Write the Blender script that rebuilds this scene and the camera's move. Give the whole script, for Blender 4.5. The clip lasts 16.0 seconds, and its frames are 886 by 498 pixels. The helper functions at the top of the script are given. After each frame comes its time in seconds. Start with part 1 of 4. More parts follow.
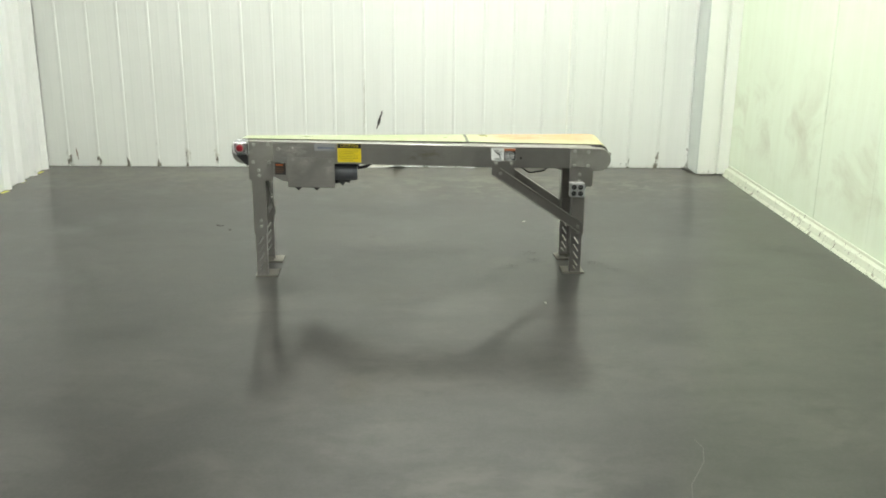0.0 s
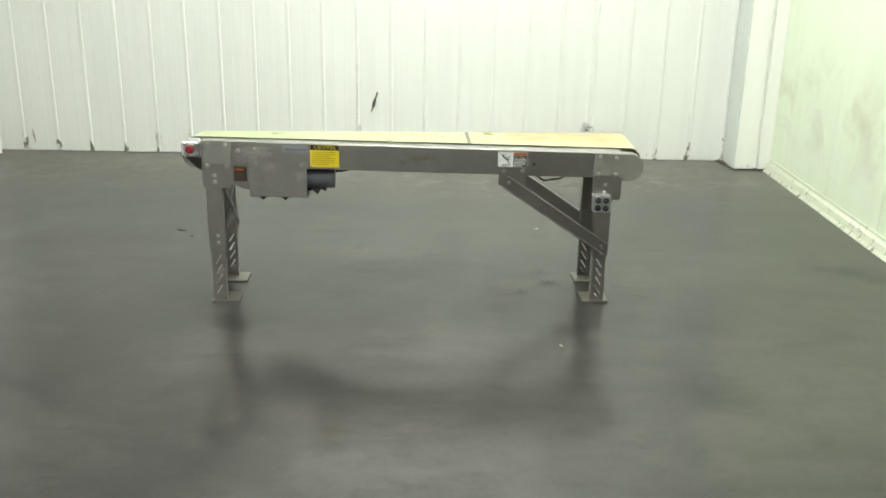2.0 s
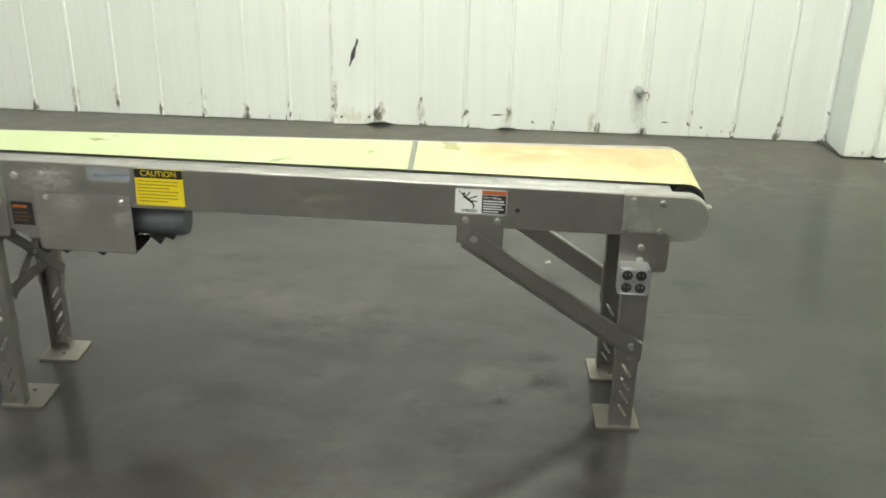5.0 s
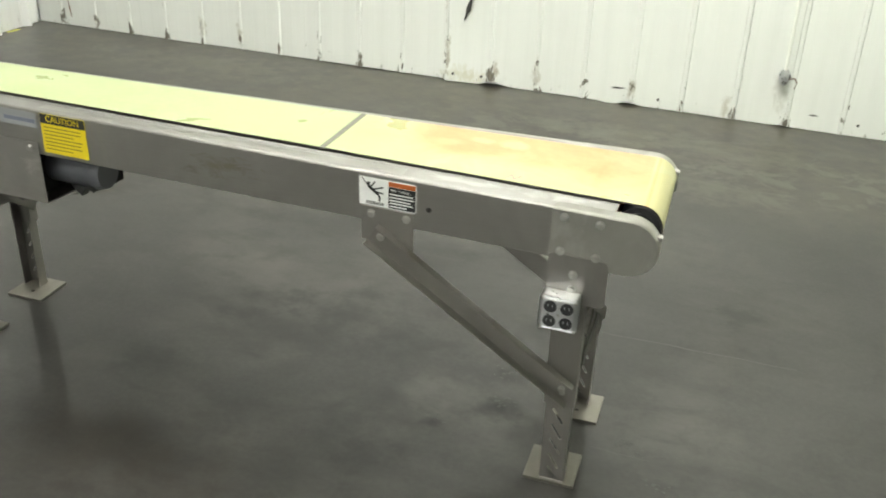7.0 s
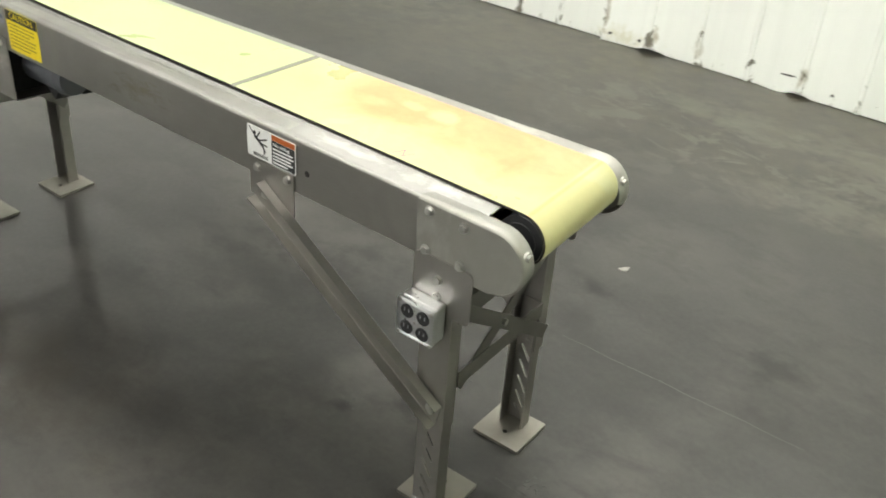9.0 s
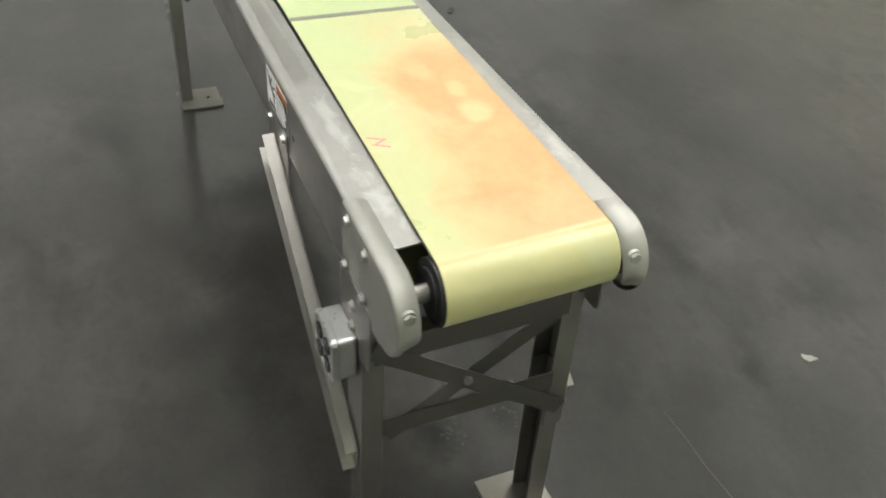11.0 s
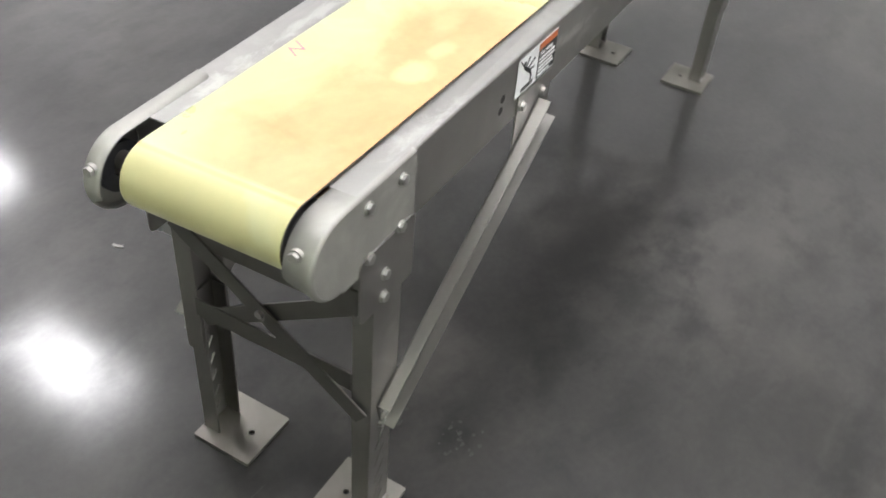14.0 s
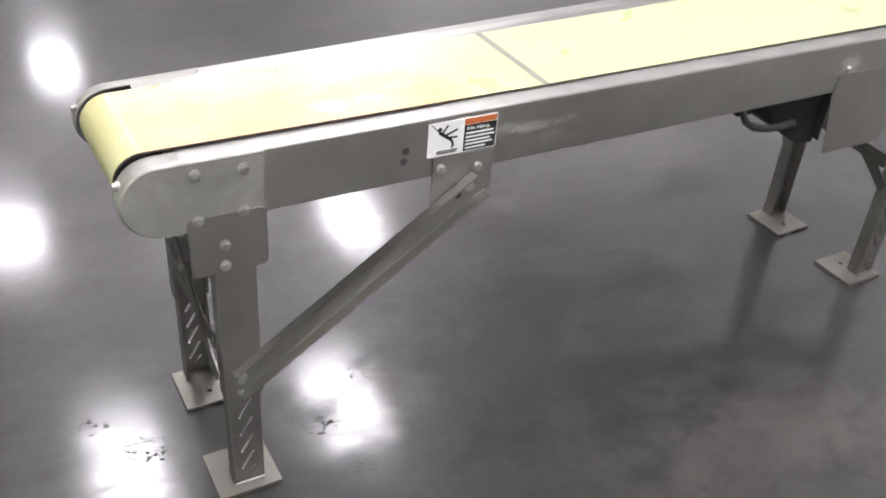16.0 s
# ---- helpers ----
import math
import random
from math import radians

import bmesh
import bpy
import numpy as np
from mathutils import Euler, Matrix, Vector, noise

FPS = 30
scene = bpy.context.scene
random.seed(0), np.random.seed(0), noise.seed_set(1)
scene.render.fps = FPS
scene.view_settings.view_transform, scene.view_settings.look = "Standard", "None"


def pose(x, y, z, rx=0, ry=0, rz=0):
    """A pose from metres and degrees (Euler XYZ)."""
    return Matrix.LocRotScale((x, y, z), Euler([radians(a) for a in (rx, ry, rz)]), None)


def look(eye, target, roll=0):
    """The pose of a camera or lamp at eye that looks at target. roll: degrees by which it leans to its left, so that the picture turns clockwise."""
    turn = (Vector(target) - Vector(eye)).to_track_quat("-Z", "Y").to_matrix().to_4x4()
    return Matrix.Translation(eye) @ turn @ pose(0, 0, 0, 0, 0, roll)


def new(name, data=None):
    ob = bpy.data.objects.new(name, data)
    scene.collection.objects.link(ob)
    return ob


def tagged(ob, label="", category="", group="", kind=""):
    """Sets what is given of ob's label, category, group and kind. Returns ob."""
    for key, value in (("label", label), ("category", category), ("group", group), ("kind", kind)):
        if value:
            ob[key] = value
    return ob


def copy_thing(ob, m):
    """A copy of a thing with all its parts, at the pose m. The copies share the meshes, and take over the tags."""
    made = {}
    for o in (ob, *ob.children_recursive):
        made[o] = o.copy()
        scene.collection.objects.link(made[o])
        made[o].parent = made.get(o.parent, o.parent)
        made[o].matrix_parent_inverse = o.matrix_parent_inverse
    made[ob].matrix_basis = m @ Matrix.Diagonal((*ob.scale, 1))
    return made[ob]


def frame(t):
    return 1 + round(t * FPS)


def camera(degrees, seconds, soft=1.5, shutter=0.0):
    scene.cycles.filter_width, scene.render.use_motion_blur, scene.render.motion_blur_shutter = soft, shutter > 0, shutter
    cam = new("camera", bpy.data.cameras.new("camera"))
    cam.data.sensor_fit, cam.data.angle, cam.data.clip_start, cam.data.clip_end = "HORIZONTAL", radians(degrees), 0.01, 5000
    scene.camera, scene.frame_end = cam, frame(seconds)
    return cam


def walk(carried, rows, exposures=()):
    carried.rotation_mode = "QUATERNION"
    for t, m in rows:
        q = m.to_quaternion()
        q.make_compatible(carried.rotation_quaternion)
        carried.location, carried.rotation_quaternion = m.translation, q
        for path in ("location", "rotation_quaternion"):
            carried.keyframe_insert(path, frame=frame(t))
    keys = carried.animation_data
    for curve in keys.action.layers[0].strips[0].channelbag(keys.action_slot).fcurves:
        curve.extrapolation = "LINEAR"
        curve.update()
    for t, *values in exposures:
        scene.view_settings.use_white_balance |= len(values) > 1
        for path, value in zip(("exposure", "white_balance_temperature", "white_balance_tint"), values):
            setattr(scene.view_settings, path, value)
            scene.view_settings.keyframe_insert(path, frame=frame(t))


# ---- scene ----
cam = camera(50.1, 16.0, soft=1.8, shutter=0.5)
PATH = [
    (0, (-0.26, -6.373, 2.021), (-0.14, -4.46, 1.45), 0.5),
    (0.5, (-0.231, -6.195, 2.044), (-0.116, -4.288, 1.453), 0.5),
    (1, (-0.208, -5.963, 2.035), (-0.094, -4.061, 1.428), 0.6),
    (1.5, (-0.156, -5.616, 2.032), (-0.05, -3.721, 1.402), 1.1),
    (2, (-0.102, -5.221, 2.024), (-0.006, -3.33, 1.38), 1.1),
    (2.5, (-0.044, -4.802, 2.014), (-0.008, -2.935, 1.3), 1.0),
    (3, (0.015, -4.38, 2.025), (0.071, -2.516, 1.303), 0.5),
    (3.2, (0.035, -4.203, 2.005), (0.102, -2.329, 1.308), 0.4),
    (5.3, (0.572, -2.905, 1.9), (0.481, -1.089, 1.068), 1.4),
    (5.5, (0.644, -2.853, 1.898), (0.511, -1.045, 1.054), 1.3),
    (6, (0.875, -2.684, 1.891), (0.631, -0.902, 1.017), 2.1),
    (6.5, (1.113, -2.534, 1.88), (0.725, -0.784, 0.991), 2.8),
    (7, (1.347, -2.379, 1.866), (0.824, -0.68, 0.95), 2.2),
    (7.5, (1.555, -2.211, 1.859), (0.957, -0.562, 0.898), 2.4),
    (8, (1.738, -2.037, 1.845), (1.044, -0.442, 0.858), 3.3),
    (8.5, (1.899, -1.847, 1.835), (1.077, -0.333, 0.819), 4.3),
    (9, (2.031, -1.628, 1.828), (1.049, -0.232, 0.785), 4.4),
    (9.2, (2.085, -1.538, 1.826), (1.035, -0.2, 0.774), 4.0),
    (11.3, (2.237, -0.462, 1.767), (0.766, 0.088, 0.527), 4.5),
    (11.5, (2.227, -0.362, 1.757), (0.748, 0.104, 0.494), 4.7),
    (12, (2.206, -0.13, 1.747), (0.716, 0.114, 0.436), 5.5),
    (12.5, (2.169, 0.103, 1.735), (0.686, 0.149, 0.394), 6.0),
    (13, (2.118, 0.341, 1.737), (0.661, 0.168, 0.377), 6.0),
    (13.5, (2.073, 0.571, 1.739), (0.673, 0.13, 0.381), 5.4),
    (14, (2.012, 0.816, 1.748), (0.673, 0.135, 0.427), 5.3),
    (14.5, (1.928, 1.063, 1.754), (0.694, 0.131, 0.485), 4.8),
    (15, (1.809, 1.307, 1.762), (0.703, 0.161, 0.553), 4.1),
    (15.5, (1.656, 1.542, 1.767), (0.657, 0.265, 0.597), 4.6),
    (16, (1.476, 1.752, 1.771), (0.623, 0.337, 0.643), 4.6),
]
walk(cam, [(t, look(eye, target, roll)) for t, eye, target, roll in PATH],
     exposures=[(0.0, -0.06, 6700, 8), (2.5, 0.07, 6700, 8), (5.5, -0.01, 6800, 9), (9.0, 0.13, 6780, 14), (11.5, -0.26, 6550, 16), (12.5, -0.26, 6500, 17), (14.0, 0.08, 6280, 23), (15.0, 0.22, 6260, 26), (16.0, 0.21, 6250, 28)])

# ---------------------------------------------------------------- world and light
world = bpy.data.worlds.new("world")
scene.world = world
world.use_nodes = True
world.node_tree.nodes["Background"].inputs[0].default_value = (0.8, 0.85, 0.9, 1)
world.node_tree.nodes["Background"].inputs[1].default_value = 0.05
LIGHT = 46.0
CEILING = 4.55


# ---------------------------------------------------------------- materials
class Mat:
    """A node material with a few short ways to add nodes."""

    def __init__(self, name):
        self.m = bpy.data.materials.new(name)
        self.m.use_nodes = True
        self.nodes, self.links = self.m.node_tree.nodes, self.m.node_tree.links
        self.out = self.nodes["Principled BSDF"]

    def add(self, kind, **values):
        n = self.nodes.new(kind)
        for key, value in values.items():
            if isinstance(value, bpy.types.NodeSocket):
                self.links.new(value, n.inputs[key])
            else:
                n.inputs[key].default_value = value
        return n

    def set(self, **values):
        for key, value in values.items():
            key = key.replace("_", " ")
            if isinstance(value, bpy.types.NodeSocket):
                self.links.new(value, self.out.inputs[key])
            else:
                self.out.inputs[key].default_value = value
        return self

    def place(self, scale=(1, 1, 1), where="Object"):
        c = self.nodes.new("ShaderNodeTexCoord")
        m = self.nodes.new("ShaderNodeMapping")
        m.inputs["Scale"].default_value = scale
        self.links.new(c.outputs[where], m.inputs["Vector"])
        return m.outputs[0]

    def axes(self, vector):
        n = self.nodes.new("ShaderNodeSeparateXYZ")
        self.links.new(vector, n.inputs[0])
        return n.outputs

    def noise(self, vector, scale, detail=4.0, rough=0.55, warp=0.0):
        shift = self.nodes.new("ShaderNodeVectorMath")
        self.links.new(vector, shift.inputs[0])
        shift.inputs[1].default_value = (0.317, 0.171, 0.373)
        n = self.add("ShaderNodeTexNoise", Vector=shift.outputs[0], Scale=scale, Detail=detail, Roughness=rough, Distortion=warp)
        return n.outputs["Fac"]

    def ramp(self, fac, a, b, lo=0.0, hi=1.0):
        n = self.nodes.new("ShaderNodeMapRange")
        n.clamp = True
        self.links.new(fac, n.inputs["Value"])
        for key, v in (("From Min", a), ("From Max", b), ("To Min", lo), ("To Max", hi)):
            n.inputs[key].default_value = v
        return n.outputs[0]

    def math(self, op, a, b=0.0):
        n = self.nodes.new("ShaderNodeMath")
        n.operation = op
        for i, v in enumerate((a, b)):
            if isinstance(v, bpy.types.NodeSocket):
                self.links.new(v, n.inputs[i])
            else:
                n.inputs[i].default_value = v
        return n.outputs[0]

    def mix(self, fac, a, b):
        n = self.nodes.new("ShaderNodeMix")
        n.data_type = "RGBA"
        for key, v in (("Factor", fac), ("A", a), ("B", b)):
            s = [i for i in n.inputs if i.name == key and i.type == ("VALUE" if key == "Factor" else "RGBA")][0]
            if isinstance(v, bpy.types.NodeSocket):
                self.links.new(v, s)
            else:
                s.default_value = v if key == "Factor" else (*v, 1)
        return [o for o in n.outputs if o.type == "RGBA"][0]

    def spot(self, vector, where, reach, edge, lo, hi, amount):
        """A blot round a place, full inside lo and gone at hi of its reach, its outline moved by edge."""
        off = self.nodes.new("ShaderNodeVectorMath")
        off.operation = "SUBTRACT"
        self.links.new(vector, off.inputs[0])
        off.inputs[1].default_value = where
        div = self.nodes.new("ShaderNodeVectorMath")
        div.operation = "DIVIDE"
        self.links.new(off.outputs[0], div.inputs[0])
        div.inputs[1].default_value = reach
        far = self.nodes.new("ShaderNodeVectorMath")
        far.operation = "LENGTH"
        self.links.new(div.outputs[0], far.inputs[0])
        return self.ramp(self.math("ADD", far.outputs["Value"], edge), lo, hi, amount, 0.0)

    def bump(self, height, strength=0.2, distance=0.002):
        n = self.add("ShaderNodeBump", Height=height, Strength=strength, Distance=distance)
        self.links.new(n.outputs[0], self.out.inputs["Normal"])
        return self


def plain(name, colour, rough=0.5, metal=0.0, grain=60.0, vary=0.12):
    """A small part's paint, plastic or rubber, with fine uneven tone."""
    m = Mat(name)
    p = m.place()
    n = m.noise(p, grain, 3)
    dark = tuple(c * (1 - vary) for c in colour)
    m.set(Base_Color=m.mix(n, dark, colour), Metallic=metal, Roughness=m.ramp(n, 0.3, 0.7, rough - 0.06, rough + 0.08))
    m.bump(n, 0.08, 0.001)
    return m.m


def steel(name, colour, rough, along=(1.5, 60, 60), scuffs=0.5, spots=()):
    """Brushed stainless steel: fine streaks along one axis, dull smears, and scuffs of given place, reach, tone and strength."""
    m = Mat(name)
    q = m.place()
    streak = m.noise(m.place(along), 6.0, 5, 0.6)
    smear = m.noise(q, 4.0, 5, 0.55, 0.3)
    blotch = m.ramp(m.noise(q, 9.0, 4, 0.55, 0.5), 0.5, 0.8)
    tone = m.mix(m.ramp(streak, 0.3, 0.7), tuple(c * 0.93 for c in colour), colour)
    tone = m.mix(m.ramp(smear, 0.35, 0.8, 0, 0.5), tone, tuple(c * 0.66 for c in colour))
    tone = m.mix(m.math("MULTIPLY", blotch, 0.35 * scuffs), tone, tuple(min(1, c * 1.35) for c in colour))
    r = m.math("ADD", m.ramp(streak, 0.3, 0.7, rough - 0.03, rough + 0.03), m.ramp(smear, 0.35, 0.8, -0.05, 0.12))
    metal = None
    for where, reach, paint, amount in spots:
        mask = m.spot(q, where, reach, m.ramp(m.noise(m.place((0.8, 1.6, 1.8)), 19.0, 6, 0.68, 0.9), 0.3, 0.7, -0.85, 0.85), 0.0, 1.0, amount * 0.85)
        tone = m.mix(mask, tone, paint)
        metal = mask if metal is None else m.math("MAXIMUM", metal, mask)
    m.set(Base_Color=tone, Metallic=1.0 if metal is None else m.ramp(metal, 0.0, 1.0, 1.0, 0.35), Roughness=r)
    m.bump(streak, 0.04, 0.0006)
    return m.m


def concrete():
    """Sealed and worn warehouse floor: cloudy grey, dark drag marks, brownish and pale stains, painted conveyor
    reflection, glossy sealer.
    """
    m = Mat("sealed_concrete")
    p = m.place()
    cloud = m.noise(p, 0.6, 4, 0.5)
    mid = m.noise(p, 2.0, 5, 0.55, 0.4)
    drag = m.noise(m.place((0.5, 2.2, 1)), 1.3, 5, 0.58, 0.3)
    smudge = m.noise(m.place((1.0, 1.7, 1)), 5.0, 5, 0.6, 0.5)
    grit = m.noise(p, 60, 3, 0.5)
    crisp = m.noise(m.place((1.0, 1.25, 1)), 9.0, 7, 0.62, 0.1)
    scuffed = m.ramp(m.noise(p, 1.4, 4, 0.55, 0.6), 0.38, 0.62, 0.25, 1.0)
    matte = m.math("SUBTRACT", 1.0, m.math("MULTIPLY", scuffed, m.ramp(crisp, 0.50, 0.68, 0.0, 0.34)))
    base = m.mix(m.ramp(cloud, 0.3, 0.7), (0.018, 0.0169, 0.0164), (0.040, 0.0373, 0.0359))
    base = m.mix(m.ramp(mid, 0.46, 0.70, 0, 0.7), base, (0.064, 0.059, 0.054))
    base = m.mix(m.ramp(drag, 0.42, 0.80, 0, 0.7), base, (0.012, 0.0112, 0.011))
    base = m.mix(m.ramp(smudge, 0.52, 0.76, 0, 0.6), base, (0.012, 0.0112, 0.011))
    base = m.mix(m.math("MULTIPLY", scuffed, m.ramp(crisp, 0.50, 0.68, 0, 0.42)), base, (0.013, 0.0122, 0.0115))
    base = m.mix(m.ramp(grit, 0.35, 0.8, 0, 0.15), base, (0.07, 0.068, 0.062))
    patch = m.ramp(m.noise(m.place((1.0, 1.5, 1)), 2.6, 6, 0.62, 0.35), 0.50, 0.68)
    base = m.mix(m.math("MULTIPLY", patch, 0.55), base, (0.012, 0.0112, 0.0106))
    dull = m.math("MULTIPLY", patch, 0.40)
    for where, reach, paint, amount in FLOOR_STAINS_AND_REFLECTION:
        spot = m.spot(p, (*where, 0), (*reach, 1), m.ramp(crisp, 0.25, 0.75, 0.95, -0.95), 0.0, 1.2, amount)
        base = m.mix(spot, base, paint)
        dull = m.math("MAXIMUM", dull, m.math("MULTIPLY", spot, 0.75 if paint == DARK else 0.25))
    # trodden-in brown dust towards the cladding
    dust = m.math("MULTIPLY", m.ramp(m.axes(p)[1], 1.7, 3.0, 0.0, 0.8), m.ramp(m.math("ADD", crisp, m.math("MULTIPLY", mid, 0.6)), 0.60, 0.95, 0.25, 1.0))
    base = m.mix(dust, base, (0.078, 0.067, 0.048))
    # foot-worn stretch before the cladding, where the sealer has flaked off in pale scabs
    flake = m.ramp(m.noise(m.place((1.0, 1.4, 1)), 4.2, 7, 0.66, 0.7), 0.50, 0.60)
    worn = m.math("MULTIPLY", m.spot(p, (1.15, 2.62, 0), (1.9, 0.62, 1), m.ramp(cloud, 0.3, 0.7, 0.35, -0.35), 0.45, 1.1, 0.8), flake)
    base = m.mix(m.math("MULTIPLY", worn, 0.75), base, (0.095, 0.089, 0.074))
    dull = m.math("MAXIMUM", dull, m.math("MULTIPLY", worn, 0.6))
    speck = m.ramp(m.noise(p, 75, 3, 0.6), 0.52, 0.66, 1.0, 0.65)
    matte = m.math("MULTIPLY", m.math("MULTIPLY", matte, speck), m.math("SUBTRACT", 1.0, dull))
    m.set(Base_Color=base, Roughness=m.ramp(mid, 0.3, 0.75, 0.38, 0.46), Specular_IOR_Level=0.27,
          Coat_Weight=m.math("MULTIPLY", matte, m.math("ADD", m.ramp(drag, 0.34, 0.66, 0.39, 0.27), m.ramp(smudge, 0.36, 0.64, 0.38, 0.23))), Coat_Roughness=m.ramp(smudge, 0.3, 0.7, 0.10, 0.15))
    m.bump(m.math("ADD", m.math("MULTIPLY", grit, 0.25), m.math("ADD", mid, m.math("MULTIPLY", smudge, 0.4))), 0.02, 0.004)
    return m.m


def wall_paint(name, colour, soil, dirty=0.5, ribbed=True, stains=()):
    """White-painted steel cladding, streaked with rain marks and soiled in specks near the floor."""
    m = Mat(name)
    p = m.place()
    streaks = m.noise(m.place((9, 9, 0.35)), 2.0, 6, 0.6)
    patch = m.noise(p, 1.1, 5, 0.6)
    x, y, z = m.axes(p)
    tone = m.mix(m.ramp(streaks, 0.45, 0.8, 0, 0.35), colour, tuple(c * 0.84 for c in colour))
    tone = m.mix(m.ramp(patch, 0.45, 0.75, 0, 0.3), tone, tuple(c * 0.9 for c in colour))
    low = m.ramp(z, 0.02, 0.34, 1.0, 0.0)
    specks = m.noise(m.place((14, 14, 7)), 1.6, 5, 0.65, 0.5)
    mark = m.ramp(m.math("ADD", specks, m.math("MULTIPLY", low, 0.24)), 0.80, 0.88)
    if ribbed:
        # scuffs gather on the raised ribs, which stand every foot
        phase = m.math("ABSOLUTE", m.math("SUBTRACT", m.math("FRACT", m.math("ADD", m.math("DIVIDE", x, 0.3065), 100.5 + 0.591 / 0.3065)), 0.5))
        near = m.ramp(phase, 0.03, 0.16, 0.17, 0.0)
        mark = m.ramp(m.math("ADD", m.math("ADD", specks, m.math("MULTIPLY", low, 0.20)), m.math("MULTIPLY", near, m.ramp(z, 0.16, 0.6, 1, 0.2))), 0.83, 0.90)
    rough_edge = m.ramp(m.noise(m.place((1, 1, 0.6)), 34, 4, 0.6, 0.4), 0.25, 0.75, -0.75, 0.75)
    for where, reach, paint, amount in stains:
        tone = m.mix(m.spot(p, (where[0], 0, where[1]), (reach[0], 1, reach[1]), rough_edge, 0.1, 1.0, amount), tone, paint)
    tone = m.mix(m.math("MULTIPLY", mark, dirty), tone, soil)
    m.set(Base_Color=tone, Roughness=m.ramp(streaks, 0.3, 0.7, 0.38, 0.5))
    m.bump(m.noise(p, 3.0, 3), 0.12, 0.01)
    return m.m


def stained_panel():
    """Cream fibreglass wall panel with drips and brownish water marks."""
    m = Mat("stained_panel")
    p = m.place()
    drips = m.noise(m.place((6, 6, 0.5)), 1.6, 6, 0.62, 0.3)
    blot = m.noise(m.place((1, 1.2, 1.6)), 1.5, 6, 0.62, 0.6)
    x, y, z = m.axes(p)
    band = m.math("MULTIPLY", m.ramp(z, 0.2, 0.5), m.ramp(z, 0.75, 1.3, 1, 0))
    tone = m.mix(m.ramp(drips, 0.42, 0.75, 0, 0.45), (0.73, 0.80, 0.66), (0.65, 0.70, 0.55))
    tone = m.mix(m.math("MULTIPLY", m.ramp(blot, 0.5, 0.72), m.math("ADD", m.math("MULTIPLY", band, 0.42), 0.07)), tone, (0.40, 0.36, 0.26))
    m.set(Base_Color=tone, Roughness=0.42)
    m.bump(m.noise(p, 5, 4), 0.1, 0.006)
    return m.m


def belt_stuff():
    """Pale yellow plastic belt, stained orange over its outfeed half."""
    m = Mat("belt_yellow")
    p = m.place()
    x, y, z = m.axes(p)
    big = m.noise(p, 3.6, 5, 0.55, 0.5)
    fine = m.noise(p, 45, 4, 0.6)
    reach = m.ramp(x, 0.285, 0.55, 0.12, 1.0)
    reach = m.math("MULTIPLY", reach, m.ramp(x, 0.286, 0.296))
    side = m.math("ADD", m.ramp(y, -0.13, 0.13, -0.20, 0.20), m.ramp(x, 0.98, 1.15, 0.0, 0.12))
    stop = m.ramp(x, 1.176, 1.186, 1.0, 0.0)
    stain = m.math("MULTIPLY", m.math("MULTIPLY", m.ramp(m.math("ADD", big, side), 0.36, 0.64), reach), stop)
    stain = m.math("MULTIPLY", stain, m.ramp(m.noise(p, 7.0, 4, 0.55, 0.8), 0.34, 0.62, 0.72, 1.0))
    ragged_edge = m.ramp(m.noise(p, 16, 3, 0.5, 0.5), 0.25, 0.75, -0.4, 0.4)
    for where, size, amount in (((0.787, 0.104), (0.045, 0.030), 0.85), ((0.690, 0.104), (0.035, 0.024), 0.6), ((0.60, 0.06), (0.06, 0.03), 0.35), ((0.98, -0.02), (0.08, 0.03), 0.3)):
        stain = m.math("MULTIPLY", stain, m.math("SUBTRACT", 1.0, m.spot(p, (*where, 0.897), (*size, 0.1), ragged_edge, 0.55, 1.1, amount)))
    clean = m.mix(m.ramp(x, 0.28, 0.85), (0.360, 0.414, 0.228), (0.425, 0.432, 0.240))
    clean = m.mix(m.ramp(x, 1.15, 1.20), clean, (0.455, 0.430, 0.228))
    pale = m.ramp(m.noise(p, 5.5, 4, 0.5, 0.9), 0.54, 0.64, 0.0, 0.5)
    clean = m.mix(m.math("MULTIPLY", pale, reach), clean, (0.46, 0.475, 0.30))
    tone = m.mix(m.math("MULTIPLY", stain, 0.95), clean, (0.515, 0.272, 0.135))
    line = m.math("MULTIPLY", m.ramp(x, 1.184, 1.189), m.ramp(x, 1.193, 1.198, 1.0, 0.0))
    tone = m.mix(m.math("MULTIPLY", line, m.ramp(big, 0.3, 0.7, 0.45, 0.9)), tone, (0.62, 0.28, 0.12))
    grey = m.ramp(m.noise(m.place((2.2, 9, 1)), 1.7, 4, 0.6, 0.6), 0.64, 0.74, 0, 0.6)
    tone = m.mix(m.math("MULTIPLY", grey, m.ramp(x, 0.1, -0.3)), tone, (0.42, 0.38, 0.2))
    tone = m.mix(m.ramp(fine, 0.35, 0.7, 0, 0.12), tone, (0.6, 0.5, 0.24))
    m.set(Base_Color=tone, Roughness=m.ramp(big, 0.3, 0.7, 0.27, 0.36), Specular_IOR_Level=0.28)
    m.bump(fine, 0.05, 0.0008)
    return m.m


def lamp_glow(name, colour, power):
    m = Mat(name)
    m.set(Base_Color=(0.9, 0.9, 0.9, 1), Emission_Color=(*colour, 1), Emission_Strength=power)
    return m.m


